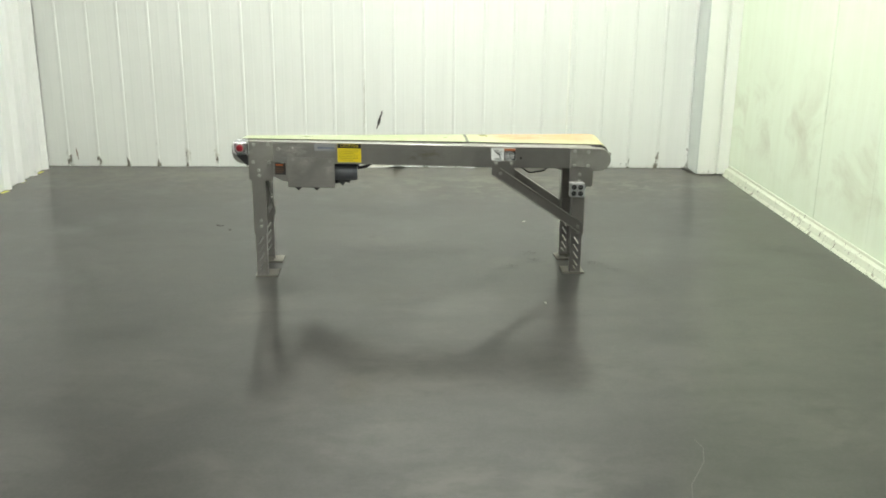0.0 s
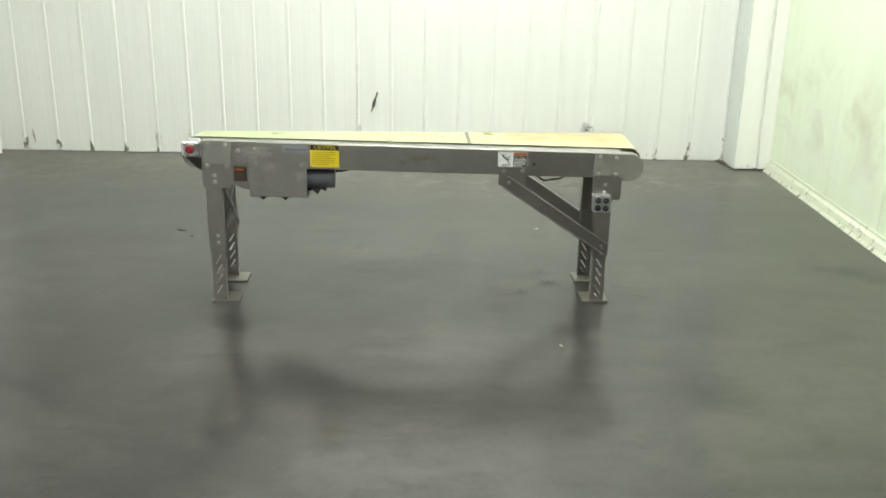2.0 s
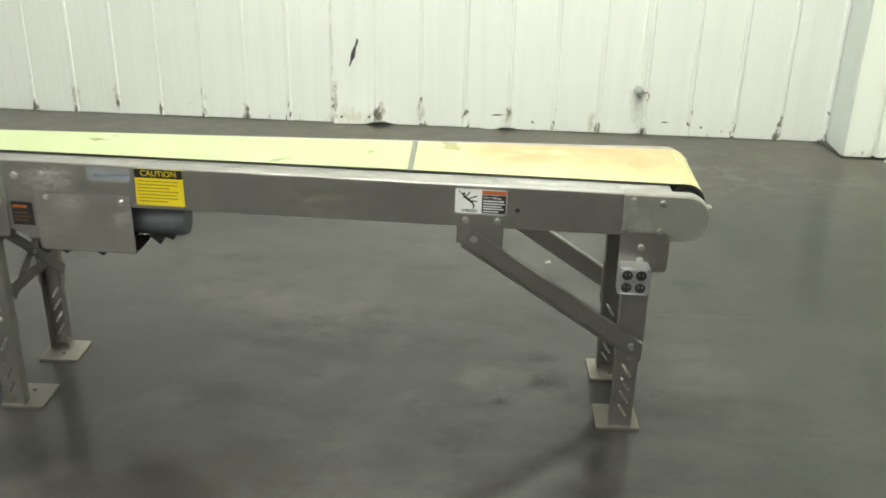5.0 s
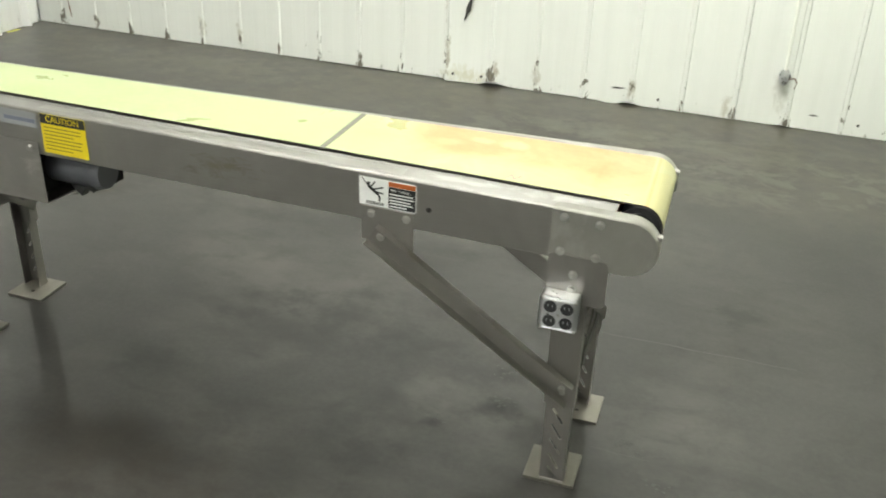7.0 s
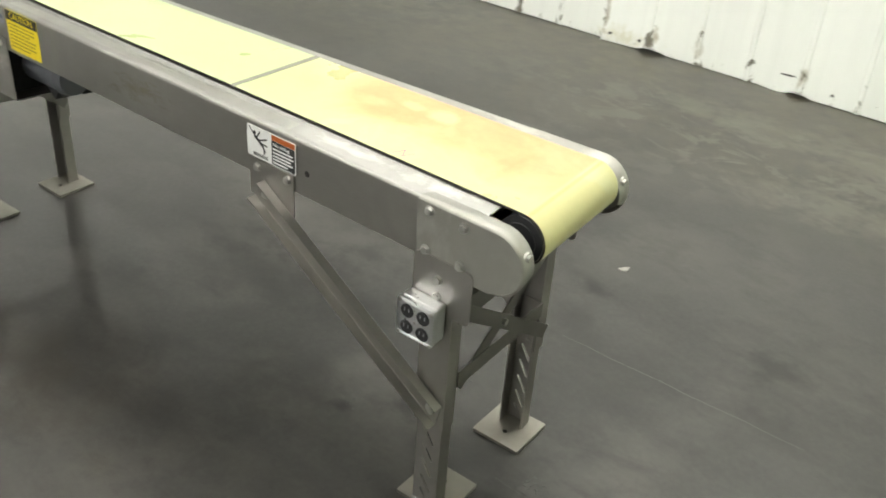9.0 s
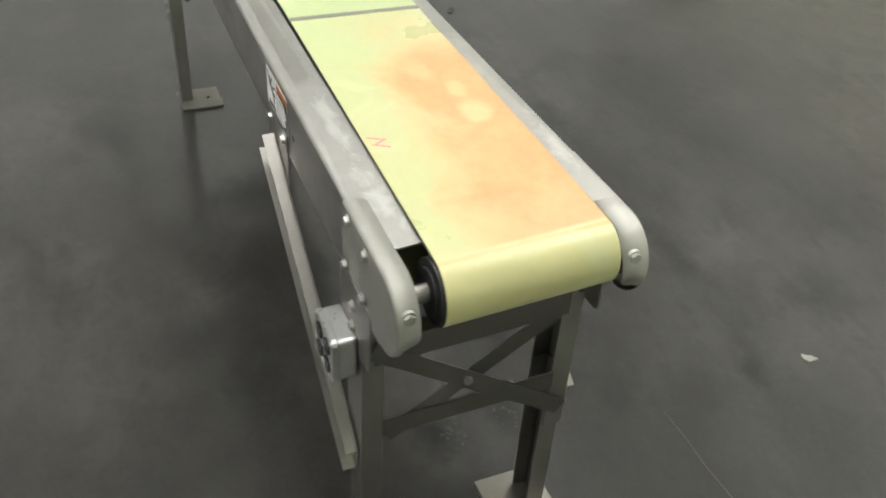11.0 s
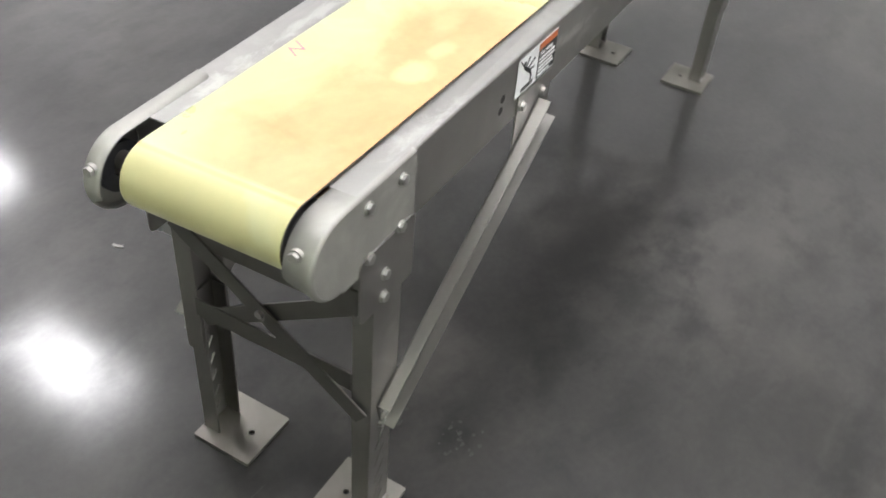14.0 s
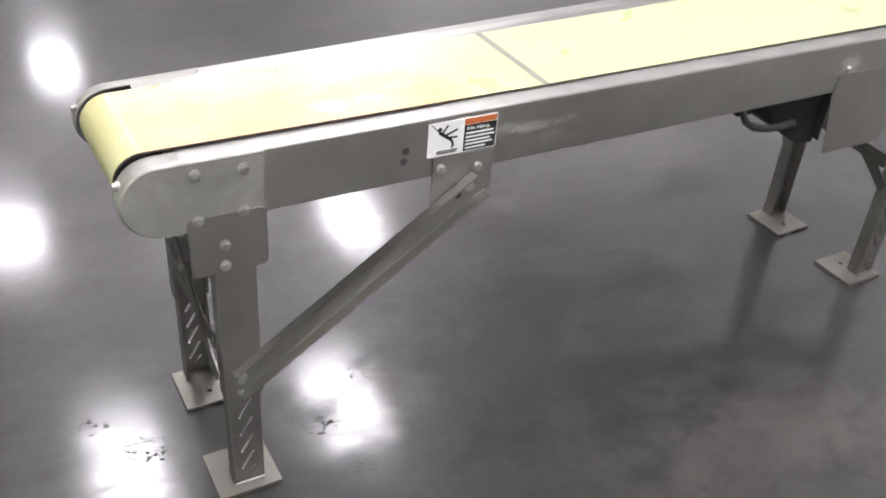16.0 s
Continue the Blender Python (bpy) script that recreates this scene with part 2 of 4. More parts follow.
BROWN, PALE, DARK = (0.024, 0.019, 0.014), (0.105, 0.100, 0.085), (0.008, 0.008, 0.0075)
FLOOR_STAINS_AND_REFLECTION = (
    ((-0.19, -0.50), (0.42, 0.17), BROWN, 0.32), ((-0.30, -0.62), (0.25, 0.2), BROWN, 0.25), ((0.06, -0.60), (0.25, 0.12), BROWN, 0.2),
    ((0.62, 2.86), (0.40, 0.16), PALE, 0.8), ((1.28, 2.80), (0.45, 0.18), PALE, 0.8), ((1.22, 2.25), (0.35, 0.16), PALE, 0.6),
    ((-2.2, 3.0), (0.7, 0.2), PALE, 0.6), ((2.83, 0.40), (0.20, 0.22), DARK, 0.6), ((-2.68, 1.64), (0.35, 0.12), DARK, 0.55),
    ((2.70, 0.44), (0.20, 0.09), DARK, 0.8), ((2.91, 0.245), (0.15, 0.08), DARK, 0.8),
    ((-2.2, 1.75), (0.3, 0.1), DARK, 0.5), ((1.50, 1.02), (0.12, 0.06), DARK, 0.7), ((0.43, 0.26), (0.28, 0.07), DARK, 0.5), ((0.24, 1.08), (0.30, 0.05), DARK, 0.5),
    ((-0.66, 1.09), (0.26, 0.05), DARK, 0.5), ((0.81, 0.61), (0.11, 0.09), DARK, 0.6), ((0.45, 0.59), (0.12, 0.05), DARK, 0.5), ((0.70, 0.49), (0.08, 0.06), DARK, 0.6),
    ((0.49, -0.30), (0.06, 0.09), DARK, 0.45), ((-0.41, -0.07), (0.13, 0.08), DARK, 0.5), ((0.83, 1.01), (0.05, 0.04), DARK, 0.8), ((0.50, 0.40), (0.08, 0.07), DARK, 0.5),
    # first four: floor stain with the conveyor's dark mirror image painted in
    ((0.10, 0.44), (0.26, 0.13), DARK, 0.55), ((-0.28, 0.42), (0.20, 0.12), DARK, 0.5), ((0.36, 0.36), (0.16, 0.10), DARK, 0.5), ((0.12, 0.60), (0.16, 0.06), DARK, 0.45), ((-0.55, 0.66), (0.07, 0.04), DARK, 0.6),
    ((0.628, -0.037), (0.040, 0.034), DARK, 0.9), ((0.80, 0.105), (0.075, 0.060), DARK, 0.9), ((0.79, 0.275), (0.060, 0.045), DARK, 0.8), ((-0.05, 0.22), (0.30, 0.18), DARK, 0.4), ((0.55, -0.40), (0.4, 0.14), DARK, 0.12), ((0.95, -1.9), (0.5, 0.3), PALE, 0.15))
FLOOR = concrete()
RUB = (0.30, 0.26, 0.18)
WALL_STAINS_AND_SHADE = (
    ((-0.43, 0.05), (0.20, 0.07), (0.55, 0.52, 0.38), 0.6), ((-0.25, 0.10), (0.035, 0.07), RUB, 0.75), ((0.63, 0.10), (0.030, 0.07), RUB, 0.75),
    # strip at -0.572: brown seam edge with the kicked-out fold's shade painted in
    ((1.495, 0.20), (0.05, 0.13), (0.45, 0.44, 0.40), 0.5), ((-0.572, 0.14), (0.018, 0.22), RUB, 0.7), ((-0.59, 0.60), (0.010, 0.4), RUB, 0.35),
    ((1.20, 0.08), (0.03, 0.09), RUB, 0.5), ((0.02, 0.10), (0.03, 0.10), RUB, 0.45), ((-2.43, 0.10), (0.03, 0.12), RUB, 0.55), ((-2.13, 0.12), (0.025, 0.10), RUB, 0.5))
WHITE = wall_paint("white_cladding", (0.80, 0.81, 0.79), (0.12, 0.105, 0.08), 0.95, stains=WALL_STAINS_AND_SHADE)
WHITE_SIDE = wall_paint("white_cladding_side", (0.88, 0.88, 0.88), (0.12, 0.11, 0.09), 0.3, ribbed=False)
TRIM = wall_paint("white_trim", (0.89, 0.90, 0.86), (0.16, 0.14, 0.1), 0.6, ribbed=False)
TRACK = wall_paint("soiled_track", (0.60, 0.63, 0.52), (0.12, 0.11, 0.08), 0.9, ribbed=False)
PANEL = stained_panel()
# white post trim greyed: the shade on its side face is in the colour
POST_SIDE_SHADE = wall_paint("post_side_shade", (0.60, 0.63, 0.61), (0.14, 0.13, 0.11), 0.5, ribbed=False)
FAR_WALL = plain("far_wall_grey", (0.55, 0.55, 0.54), 0.7, grain=2)
CEIL = plain("ceiling_white", (0.86, 0.87, 0.86), 0.7, grain=2)
STEEL = steel("brushed_steel", (0.385, 0.372, 0.352), 0.42)
RAIL = steel("rail_steel", (0.395, 0.383, 0.362), 0.40, spots=(
    ((0.02, -0.213, 0.835), (0.11, 0.02, 0.035), (0.20, 0.19, 0.12), 0.75), ((-0.86, -0.213, 0.86), (0.10, 0.02, 0.05), (0.62, 0.60, 0.57), 0.7),
    ((0.37, 0.223, 0.826), (0.13, 0.02, 0.016), (0.62, 0.61, 0.58), 0.6), ((0.30, 0.223, 0.795), (0.05, 0.02, 0.03), (0.60, 0.59, 0.56), 0.35), ((-0.67, 0.223, 0.815), (0.05, 0.02, 0.036), (0.72, 0.71, 0.68), 0.8),
    ((0.98, -0.17, 0.88), (0.10, 0.025, 0.03), (0.70, 0.69, 0.67), 0.6), ((0.74, -0.165, 0.88), (0.12, 0.014, 0.03), (0.70, 0.69, 0.67), 0.5),
    ((0.93, 0.2, 0.88), (0.07, 0.02, 0.03), (0.70, 0.69, 0.67), 0.6)))
FLANGE = steel("scuffed_flange_steel", (0.375, 0.366, 0.352), 0.55, (2.5, 40, 40), 0.8, spots=(
    ((0.98, -0.16, 0.88), (0.10, 0.03, 0.3), (0.66, 0.65, 0.63), 0.35), ((0.74, -0.165, 0.88), (0.12, 0.02, 0.3), (0.66, 0.65, 0.63), 0.35),
    ((0.92, 0.205, 0.88), (0.12, 0.02, 0.3), (0.66, 0.65, 0.63), 0.35)))
GUARD = steel("guard_steel", (0.47, 0.455, 0.435), 0.36, spots=(
    ((-0.78, -0.216, 0.79), (0.06, 0.02, 0.03), (0.60, 0.58, 0.55), 0.8), ((-0.62, -0.216, 0.74), (0.05, 0.02, 0.03), (0.62, 0.60, 0.57), 0.7),
    ((-0.85, -0.216, 0.72), (0.05, 0.02, 0.06), (0.30, 0.28, 0.25), 0.6), ((-0.70, -0.216, 0.64), (0.09, 0.02, 0.03), (0.32, 0.30, 0.27), 0.5)))
STEEL_UP = steel("brushed_steel_upright", (0.34, 0.325, 0.31), 0.45, (60, 60, 1.5))
BRACE = steel("brace_steel", (0.345, 0.331, 0.314), 0.41, scuffs=0.3)
# darker steel copy: weak light under the frame is partly in its colour
STEEL_DARK = steel("dull_and_shaded_steel", (0.21, 0.199, 0.189), 0.46)
STEEL_CAP = steel("satin_steel", (0.385, 0.375, 0.353), 0.66, (7, 7, 7), 1.9)
BOLT = steel("bolt_steel", (0.56, 0.55, 0.53), 0.36, (20, 20, 20), 0.2)
PLATE = steel("foot_plate_steel", (0.27, 0.255, 0.23), 0.58, (8, 8, 8), 0.8)
BELT = belt_stuff()
# belt sides near-black: the shade of the gap beside the flange, as colour
EDGE_SHADE = plain("belt_edge_shade", (0.045, 0.04, 0.032), 0.6)
SEAM = plain("belt_lacing", (0.17, 0.165, 0.15), 0.6)
BLACK = plain("black_rubber_and_shade", (0.018, 0.018, 0.02), 0.5)
MOTOR = plain("motor_grey", (0.10, 0.105, 0.12), 0.42)
# near-black: shade inside the guard and behind the motor, put into the colour
HOLLOW_SHADE = plain("painted_inside_shade", (0.006, 0.006, 0.006), 0.95)
RED = plain("red_button", (0.30, 0.014, 0.028), 0.35)
GALV = steel("galvanised", (0.74, 0.75, 0.77), 0.3, (14, 14, 14), 1.0)
YELLOW = plain("label_yellow", (0.80, 0.62, 0.02), 0.4)
INK = plain("label_black", (0.015, 0.015, 0.016), 0.4)
FADED = plain("faded_print", (0.30, 0.23, 0.02), 0.5)
PAPER = plain("label_white", (0.80, 0.80, 0.80), 0.4)
ORANGE = plain("label_orange", (0.48, 0.12, 0.03), 0.4)
GREYBLUE = plain("name_plate_grey", (0.40, 0.41, 0.43), 0.4, 0.5)
BLUE = plain("name_plate_print", (0.20, 0.22, 0.29), 0.5)
PINK = plain("pink_crayon", (0.74, 0.20, 0.26), 0.6)
RUST = plain("rust", (0.16, 0.08, 0.045), 0.8)
HOLE_DARK = plain("tear_and_hole_dark", (0.05, 0.047, 0.045), 0.7)
TAPE = plain("yellow_floor_tape", (0.62, 0.58, 0.12), 0.6)
SCRAP = plain("pale_scrap", (0.28, 0.27, 0.25), 0.7)
GREASE = plain("dark_scrap", (0.028, 0.026, 0.024), 0.7)
CRUMB = plain("floor_crumbs", (0.030, 0.029, 0.027), 0.6)
SCORE = plain("pale_scratch", (0.042, 0.040, 0.037), 0.45)
GLOW = lamp_glow("lamp_diffuser", (0.955, 1.0, 0.925), LIGHT)
HOUSING = plain("lamp_housing", (0.7, 0.7, 0.7), 0.5)


# ---------------------------------------------------------------- mesh helpers
def mesh_of(name, bm, material):
    bmesh.ops.recalc_face_normals(bm, faces=bm.faces[:])
    data = bpy.data.meshes.new(name)
    bm.to_mesh(data)
    bm.free()
    for mat in material if isinstance(material, (list, tuple)) else [material]:
        data.materials.append(mat)
    return data


def part(name, bm, material, parent, label=""):
    ob = new(name, mesh_of(name, bm, material))
    ob.parent = parent
    return tagged(ob, label) if label else ob


def box(a, b, bevel=0.0, bm=None):
    bm = bm or bmesh.new()
    lo, hi = Vector(a), Vector(b)
    made = bmesh.ops.create_cube(bm, size=1, matrix=Matrix.LocRotScale((lo + hi) / 2, None, hi - lo))
    if bevel:
        edges = {e for v in made["verts"] for e in v.link_edges}
        bmesh.ops.bevel(bm, geom=list(edges), offset=bevel, segments=2, affect="EDGES", profile=0.5)
    return bm


def rod(a, b, r, sides=20, bm=None, r2=None):
    bm = bm or bmesh.new()
    a, b = Vector(a), Vector(b)
    turn = (b - a).to_track_quat("Z", "Y")
    bmesh.ops.create_cone(bm, cap_ends=True, segments=sides, radius1=r, radius2=r if r2 is None else r2,
                          depth=(b - a).length, matrix=Matrix.LocRotScale((a + b) / 2, turn, None))
    return bm


def plate(outline, holes, start, depth, plane="xz", bm=None):
    """A flat plate with through holes; its outline lies in the given plane, start is its first face's place across it."""
    bm = bm or bmesh.new()
    order = {"xz": lambda a, b: (a, start, b), "xy": lambda a, b: (a, b, start), "yz": lambda a, b: (start, a, b)}[plane]
    push = {"xz": (0, depth, 0), "xy": (0, 0, depth), "yz": (depth, 0, 0)}[plane]
    edges = []
    for loop in (outline, *holes):
        vs = [bm.verts.new(order(*p)) for p in loop]
        edges += [bm.edges.new((vs[i], vs[(i + 1) % len(vs)])) for i in range(len(vs))]
    faces = [g for g in bmesh.ops.triangle_fill(bm, edges=edges, use_beauty=True)["geom"] if isinstance(g, bmesh.types.BMFace)]
    grown = bmesh.ops.extrude_face_region(bm, geom=faces)["geom"]
    bmesh.ops.translate(bm, vec=push, verts=[g for g in grown if isinstance(g, bmesh.types.BMVert)])
    return bm


def rounded(x0, z0, x1, z1, r, steps=5, corners=(1, 1, 1, 1)):
    """Outline of a rectangle with some corners rounded (order: low-low, high-low, high-high, low-high)."""
    pts = []
    for (cx, cz, a0), on in zip(((x0 + r, z0 + r, 180), (x1 - r, z0 + r, 270), (x1 - r, z1 - r, 0), (x0 + r, z1 - r, 90)), corners):
        if on:
            pts += [(cx + r * math.cos(radians(a0 + 90 * i / steps)), cz + r * math.sin(radians(a0 + 90 * i / steps))) for i in range(steps + 1)]
        else:
            pts.append((cx + (r if a0 in (270, 0) else -r), cz + (r if a0 in (0, 90) else -r)))
    return pts


def circle(cx, cz, r, n=12):
    return [(cx + r * math.cos(2 * math.pi * i / n), cz + r * math.sin(2 * math.pi * i / n)) for i in range(n)]


def slot(cx, cz, dx, dz, w, steps=4):
    """A round-ended slot from one end to the other of (dx, dz) about its centre."""
    a = math.atan2(dz, dx)
    pts = []
    for sx, start in ((1, -90), (-1, 90)):
        for i in range(steps + 1):
            b = a + radians(start + 180 * i / steps)
            pts.append((cx + sx * dx / 2 + w / 2 * math.cos(b), cz + sx * dz / 2 + w / 2 * math.sin(b)))
    return pts


def tube(points, r, sides=10):
    """A round cable through the given points."""
    bm = bmesh.new()
    pts = [Vector(p) for p in points]
    rings = []
    for i, p in enumerate(pts):
        way = (pts[min(i + 1, len(pts) - 1)] - pts[max(i - 1, 0)]).normalized()
        q = way.to_track_quat("Z", "Y")
        rings.append([bm.verts.new(p + q @ Vector((r * math.cos(2 * math.pi * k / sides), r * math.sin(2 * math.pi * k / sides), 0))) for k in range(sides)])
    for a, b in zip(rings, rings[1:]):
        for k in range(sides):
            bm.faces.new((a[k], a[(k + 1) % sides], b[(k + 1) % sides], b[k]))
    bm.faces.new(rings[0])
    bm.faces.new(rings[-1])
    return bm


def letters(name, text, height, where, turn, material, parent, width=None):
    """Words in the built-in font as a thin mesh."""
    c = bpy.data.curves.new(name, "FONT")
    c.body, c.size, c.extrude, c.align_x, c.align_y = text, 1.0, 0.02, "CENTER", "CENTER"
    tmp = bpy.data.objects.new(name, c)
    scene.collection.objects.link(tmp)
    data = bpy.data.meshes.new_from_object(tmp.evaluated_get(bpy.context.evaluated_depsgraph_get()))
    bpy.data.objects.remove(tmp)
    xs, ys = [v.co.x for v in data.vertices], [v.co.y for v in data.vertices]
    sy = height / (max(ys) - min(ys))
    sx = (width / (max(xs) - min(xs))) if width else sy
    data.transform(Matrix.Diagonal((sx, sy, 0.02, 1)))
    data.transform(Matrix.Translation(where) @ Euler([radians(a) for a in turn]).to_matrix().to_4x4())
    for v in data.vertices:
        v.co.z += (-0.010 + 0.07 * v.co.y) * (v.co.x - 0.6) + 0.016 * v.co.y
    data.materials.clear()
    data.materials.append(material)
    ob = new(name, data)
    ob.parent = parent
    return ob


# ---------------------------------------------------------------- the room
# The walls stand two degrees off the conveyor's line.
ROOM = pose(0, 0, 0, 0, 0, -2.06)
BACK, LEFT, RIGHT, SOUTH = 3.40, -3.86, 3.125, -26.0
OPEN, FAR_EAST = -1.8, 11.0          # the stained wall ends at OPEN; the wider unseen hall is added for less bounce
RIB = 0.3065


def setting(name, bm, material, label, category, m=ROOM):
    ob = new(name, mesh_of(name, bm, material))
    ob.matrix_world = m
    return tagged(ob, label, category, kind="structure")


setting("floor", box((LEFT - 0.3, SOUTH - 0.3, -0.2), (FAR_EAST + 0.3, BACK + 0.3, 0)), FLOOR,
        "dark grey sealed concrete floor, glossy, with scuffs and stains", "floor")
setting("ceiling", box((LEFT - 0.3, SOUTH - 0.3, CEILING), (FAR_EAST + 0.3, BACK + 0.3, CEILING + 0.2)), CEIL,
        "plain white ceiling over the warehouse room", "ceiling")
wall_north = setting("wall_north", box((LEFT - 0.3, BACK + 0.03, 0), (RIGHT + 0.3, BACK + 0.25, CEILING)), WHITE_SIDE,
                     "white ribbed metal cladding wall, scuffed and dented along the floor", "wall")
wall_west = setting("wall_west", box((LEFT - 0.25, SOUTH, 0), (LEFT - 0.03, BACK + 0.02, CEILING)), WHITE_SIDE,
                    "white ribbed metal cladding wall beside the open floor", "wall")
wall_east = setting("wall_east", box((RIGHT + 0.02, OPEN, 0), (RIGHT + 0.25, BACK + 0.02, CEILING)), PANEL,
                    "cream wall panels with brownish water stains", "wall")
# two unseen walls, added so that less light bounces onto the steel
setting("added_wall_east", box((FAR_EAST, SOUTH, 0), (FAR_EAST + 0.25, OPEN + 0.2, CEILING)), FAR_WALL, "plain grey unseen wall, added to close the widened hall", "wall")
setting("added_wall_return", box((RIGHT + 0.252, OPEN, 0), (FAR_EAST, OPEN + 0.2, CEILING)), FAR_WALL, "plain grey unseen wall, added where the hall is widened for less bounce light", "wall")
setting("wall_south", box((LEFT - 0.3, SOUTH - 0.25, 0), (FAR_EAST + 0.3, SOUTH, CEILING)), FAR_WALL,
        "plain grey wall at the far end of the room", "wall")


def rib_profile(u, phase, tall):
    """How far the cladding stands out at u: trapezoid ribs a foot apart with two faint swages between."""
    d = ((u - phase) / RIB) % 1.0
    d = min(d, 1 - d) * RIB
    if d < 0.009:
        return tall
    if d < 0.009 + 0.75 * tall:
        return tall * (0.009 + 0.75 * tall - d) / (0.75 * tall)
    e = abs(d - RIB / 3)
    return 0.0006 * max(0.0, 1 - e / 0.012)


def cladding(u0, u1, phase, top, dent=None, tall=0.0095):
    """One sheet of ribbed cladding in the x-z plane, its face towards -y, 1 mm steel with a turned-in edge."""
    stops = {u0, u1}
    k = math.floor((u0 - phase) / RIB) - 1
    slope = 0.009 + 0.75 * tall
    while phase + k * RIB < u1 + RIB:
        c = phase + k * RIB
        for o in (-slope, -0.009, 0.009, slope, RIB / 3 - 0.012, RIB / 3, RIB / 3 + 0.012, 2 * RIB / 3 - 0.012, 2 * RIB / 3, 2 * RIB / 3 + 0.012, RIB / 2):
            if u0 < c + o < u1:
                stops.add(round(c + o, 5))
        k += 1
    if dent:
        for i in range(-32, 42):
            if u0 + 0.004 < i * 0.02 + 0.0037 < u1 - 0.004:
                stops.add(i * 0.02 + 0.0037)
    us = sorted(stops)
    zs = [0.004, 0.03, 0.06, 0.11, 0.16, 0.22, 0.3, 0.4, 0.55, 1.2, 2.4, top]
    bm = bmesh.new()
    grid = []
    for z in zs:
        row = []
        for u in us:
            out, lift = rib_profile(u, phase, tall), 0.0
            if dent:
                push, up = dent(u, z)
                out, lift = out + push, up
            out += 0.0035 * noise.noise((u * 1.7, z * 0.8, phase))
            row.append(bm.verts.new((u, -out, z + lift)))
        grid.append(row)
    for a, b in zip(grid, grid[1:]):
        for i in range(len(us) - 1):
            bm.faces.new((a[i], a[i + 1], b[i + 1], b[i]))
    edge = [e for e in bm.edges if e.is_boundary]
    grown = bmesh.ops.extrude_edge_only(bm, edges=edge)["geom"]
    bmesh.ops.translate(bm, vec=(0, 0.012, 0), verts=[g for g in grown if isinstance(g, bmesh.types.BMVert)])
    return bm


def back_dent(u, z):
    """The sheets' feet are kicked out and curled up in places."""
    fall = max(0.0, 1 - z / 0.4) ** 2
    push = up = 0.0
    if -0.5795 < u < -0.1:
        push += 0.045 * max(0.0, 1 - (u + 0.5795) / 0.42) * fall
    for c, w, p, l in ((-0.255, 0.11, 0.024, 0.030), (0.625, 0.08, 0.020, 0.026), (0.50, 0.1, 0.012, -0.004), (1.52, 0.07, 0.014, 0.012), (-2.6, 0.2, 0.012, 0.0), (-1.2, 0.25, 0.010, 0.004)):
        k = max(0.0, 1 - abs(u - c) / w)
        k = k * k * (3 - 2 * k)
        push, up = push + p * k * fall, up + l * k * max(0.0, 1 - z / 0.12)
    return push, max(up, -0.003)


PHASE = -0.591
seams = [PHASE + 0.012 + i * 3 * RIB for i in range(-4, 5)]
edges_u = [LEFT] + [s for s in seams if LEFT + 0.05 < s < 2.75] + [2.86]
for i, (a, b) in enumerate(zip(edges_u, edges_u[1:])):
    ob = part("cladding_panel", cladding(a + 0.0006, b - 0.0006, PHASE, CEILING - 0.004, back_dent), WHITE, wall_north)
    ob.location = (0, BACK - (0.004 if i % 2 else 0.0015), 0)
v = BACK - 0.03
while v > -25.9:
    w = max(v - 3 * RIB, SOUTH + 0.01)
    bm = cladding(-v, -w, -3.24, CEILING - 0.004, None, 0.048)
    for vert in bm.verts:
        vert.co = (LEFT - vert.co.y, -vert.co.x, vert.co.z)
    part("cladding_panel", bm, WHITE_SIDE, wall_west)
    v = w

# nail holes are solid plugs; the shade inside them is their dark colour
for u, z, out in ((-0.525, 0.055, 0.046), (-0.335, 0.055, 0.03), (0.80, 0.06, 0.008), (1.95, 0.07, 0.006)):
    part("nail_hole", rod((u, BACK - out - 0.002, z), (u, BACK - out + 0.012, z), 0.008, 10), HOLE_DARK, wall_north)

# flat panels of the stained wall, with narrow upright joints, over a raised base track
v, k = 3.055, 0
first = 1.805
while v > OPEN + 0.05:
    w = first if k == 0 else max(v - 0.915, OPEN + 0.003)
    part("wall_panel", box((RIGHT - 0.002 * (k % 2), w + 0.0022, 0.10), (RIGHT + 0.018, v - 0.0022, CEILING - 0.004), 0.002), PANEL, wall_east)
    v, k = w, k + 1
bm = plate([(3.06, 0.002), (RIGHT + 0.015, 0.002), (RIGHT + 0.015, 0.108), (RIGHT - 0.010, 0.108), (RIGHT - 0.010, 0.086), (RIGHT - 0.026, 0.076), (3.088, 0.072), (3.076, 0.026)], [], OPEN + 0.004, 3.02 - OPEN, "xz")
setting("baseboard", bm, TRACK, "white painted metal base track along the wall foot", "baseboard")

# corner post: folded white trim with a groove up its face
post = plate([(2.815, 3.06), (2.985, 3.06), (2.985, 3.095), (3.020, 3.095), (3.020, 3.06), (3.128, 3.06), (3.128, BACK + 0.02), (2.815, BACK + 0.02)], [], 0.012, CEILING - 0.02, "xy")
setting("trim", post, TRIM, "white folded metal corner post with a groove", "trim")
# side strip of the post, painted grey for the shade on that side
setting("trim", plate([(2.800, 3.078), (2.813, 3.066), (2.813, BACK + 0.02), (2.800, BACK + 0.02)], [], 0.012, CEILING - 0.02, "xy"), POST_SIDE_SHADE, "grey strip down the side of the corner post, shade put into its colour", "trim")
setting("trim", plate([(2.74, BACK - 0.02), (2.83, 3.07), (2.86, 3.05), (2.86, BACK), (2.74, BACK)], [], 0.001, 0.012, "xy"), STEEL_DARK,
        "grey metal floor shoe of the corner post", "trim")


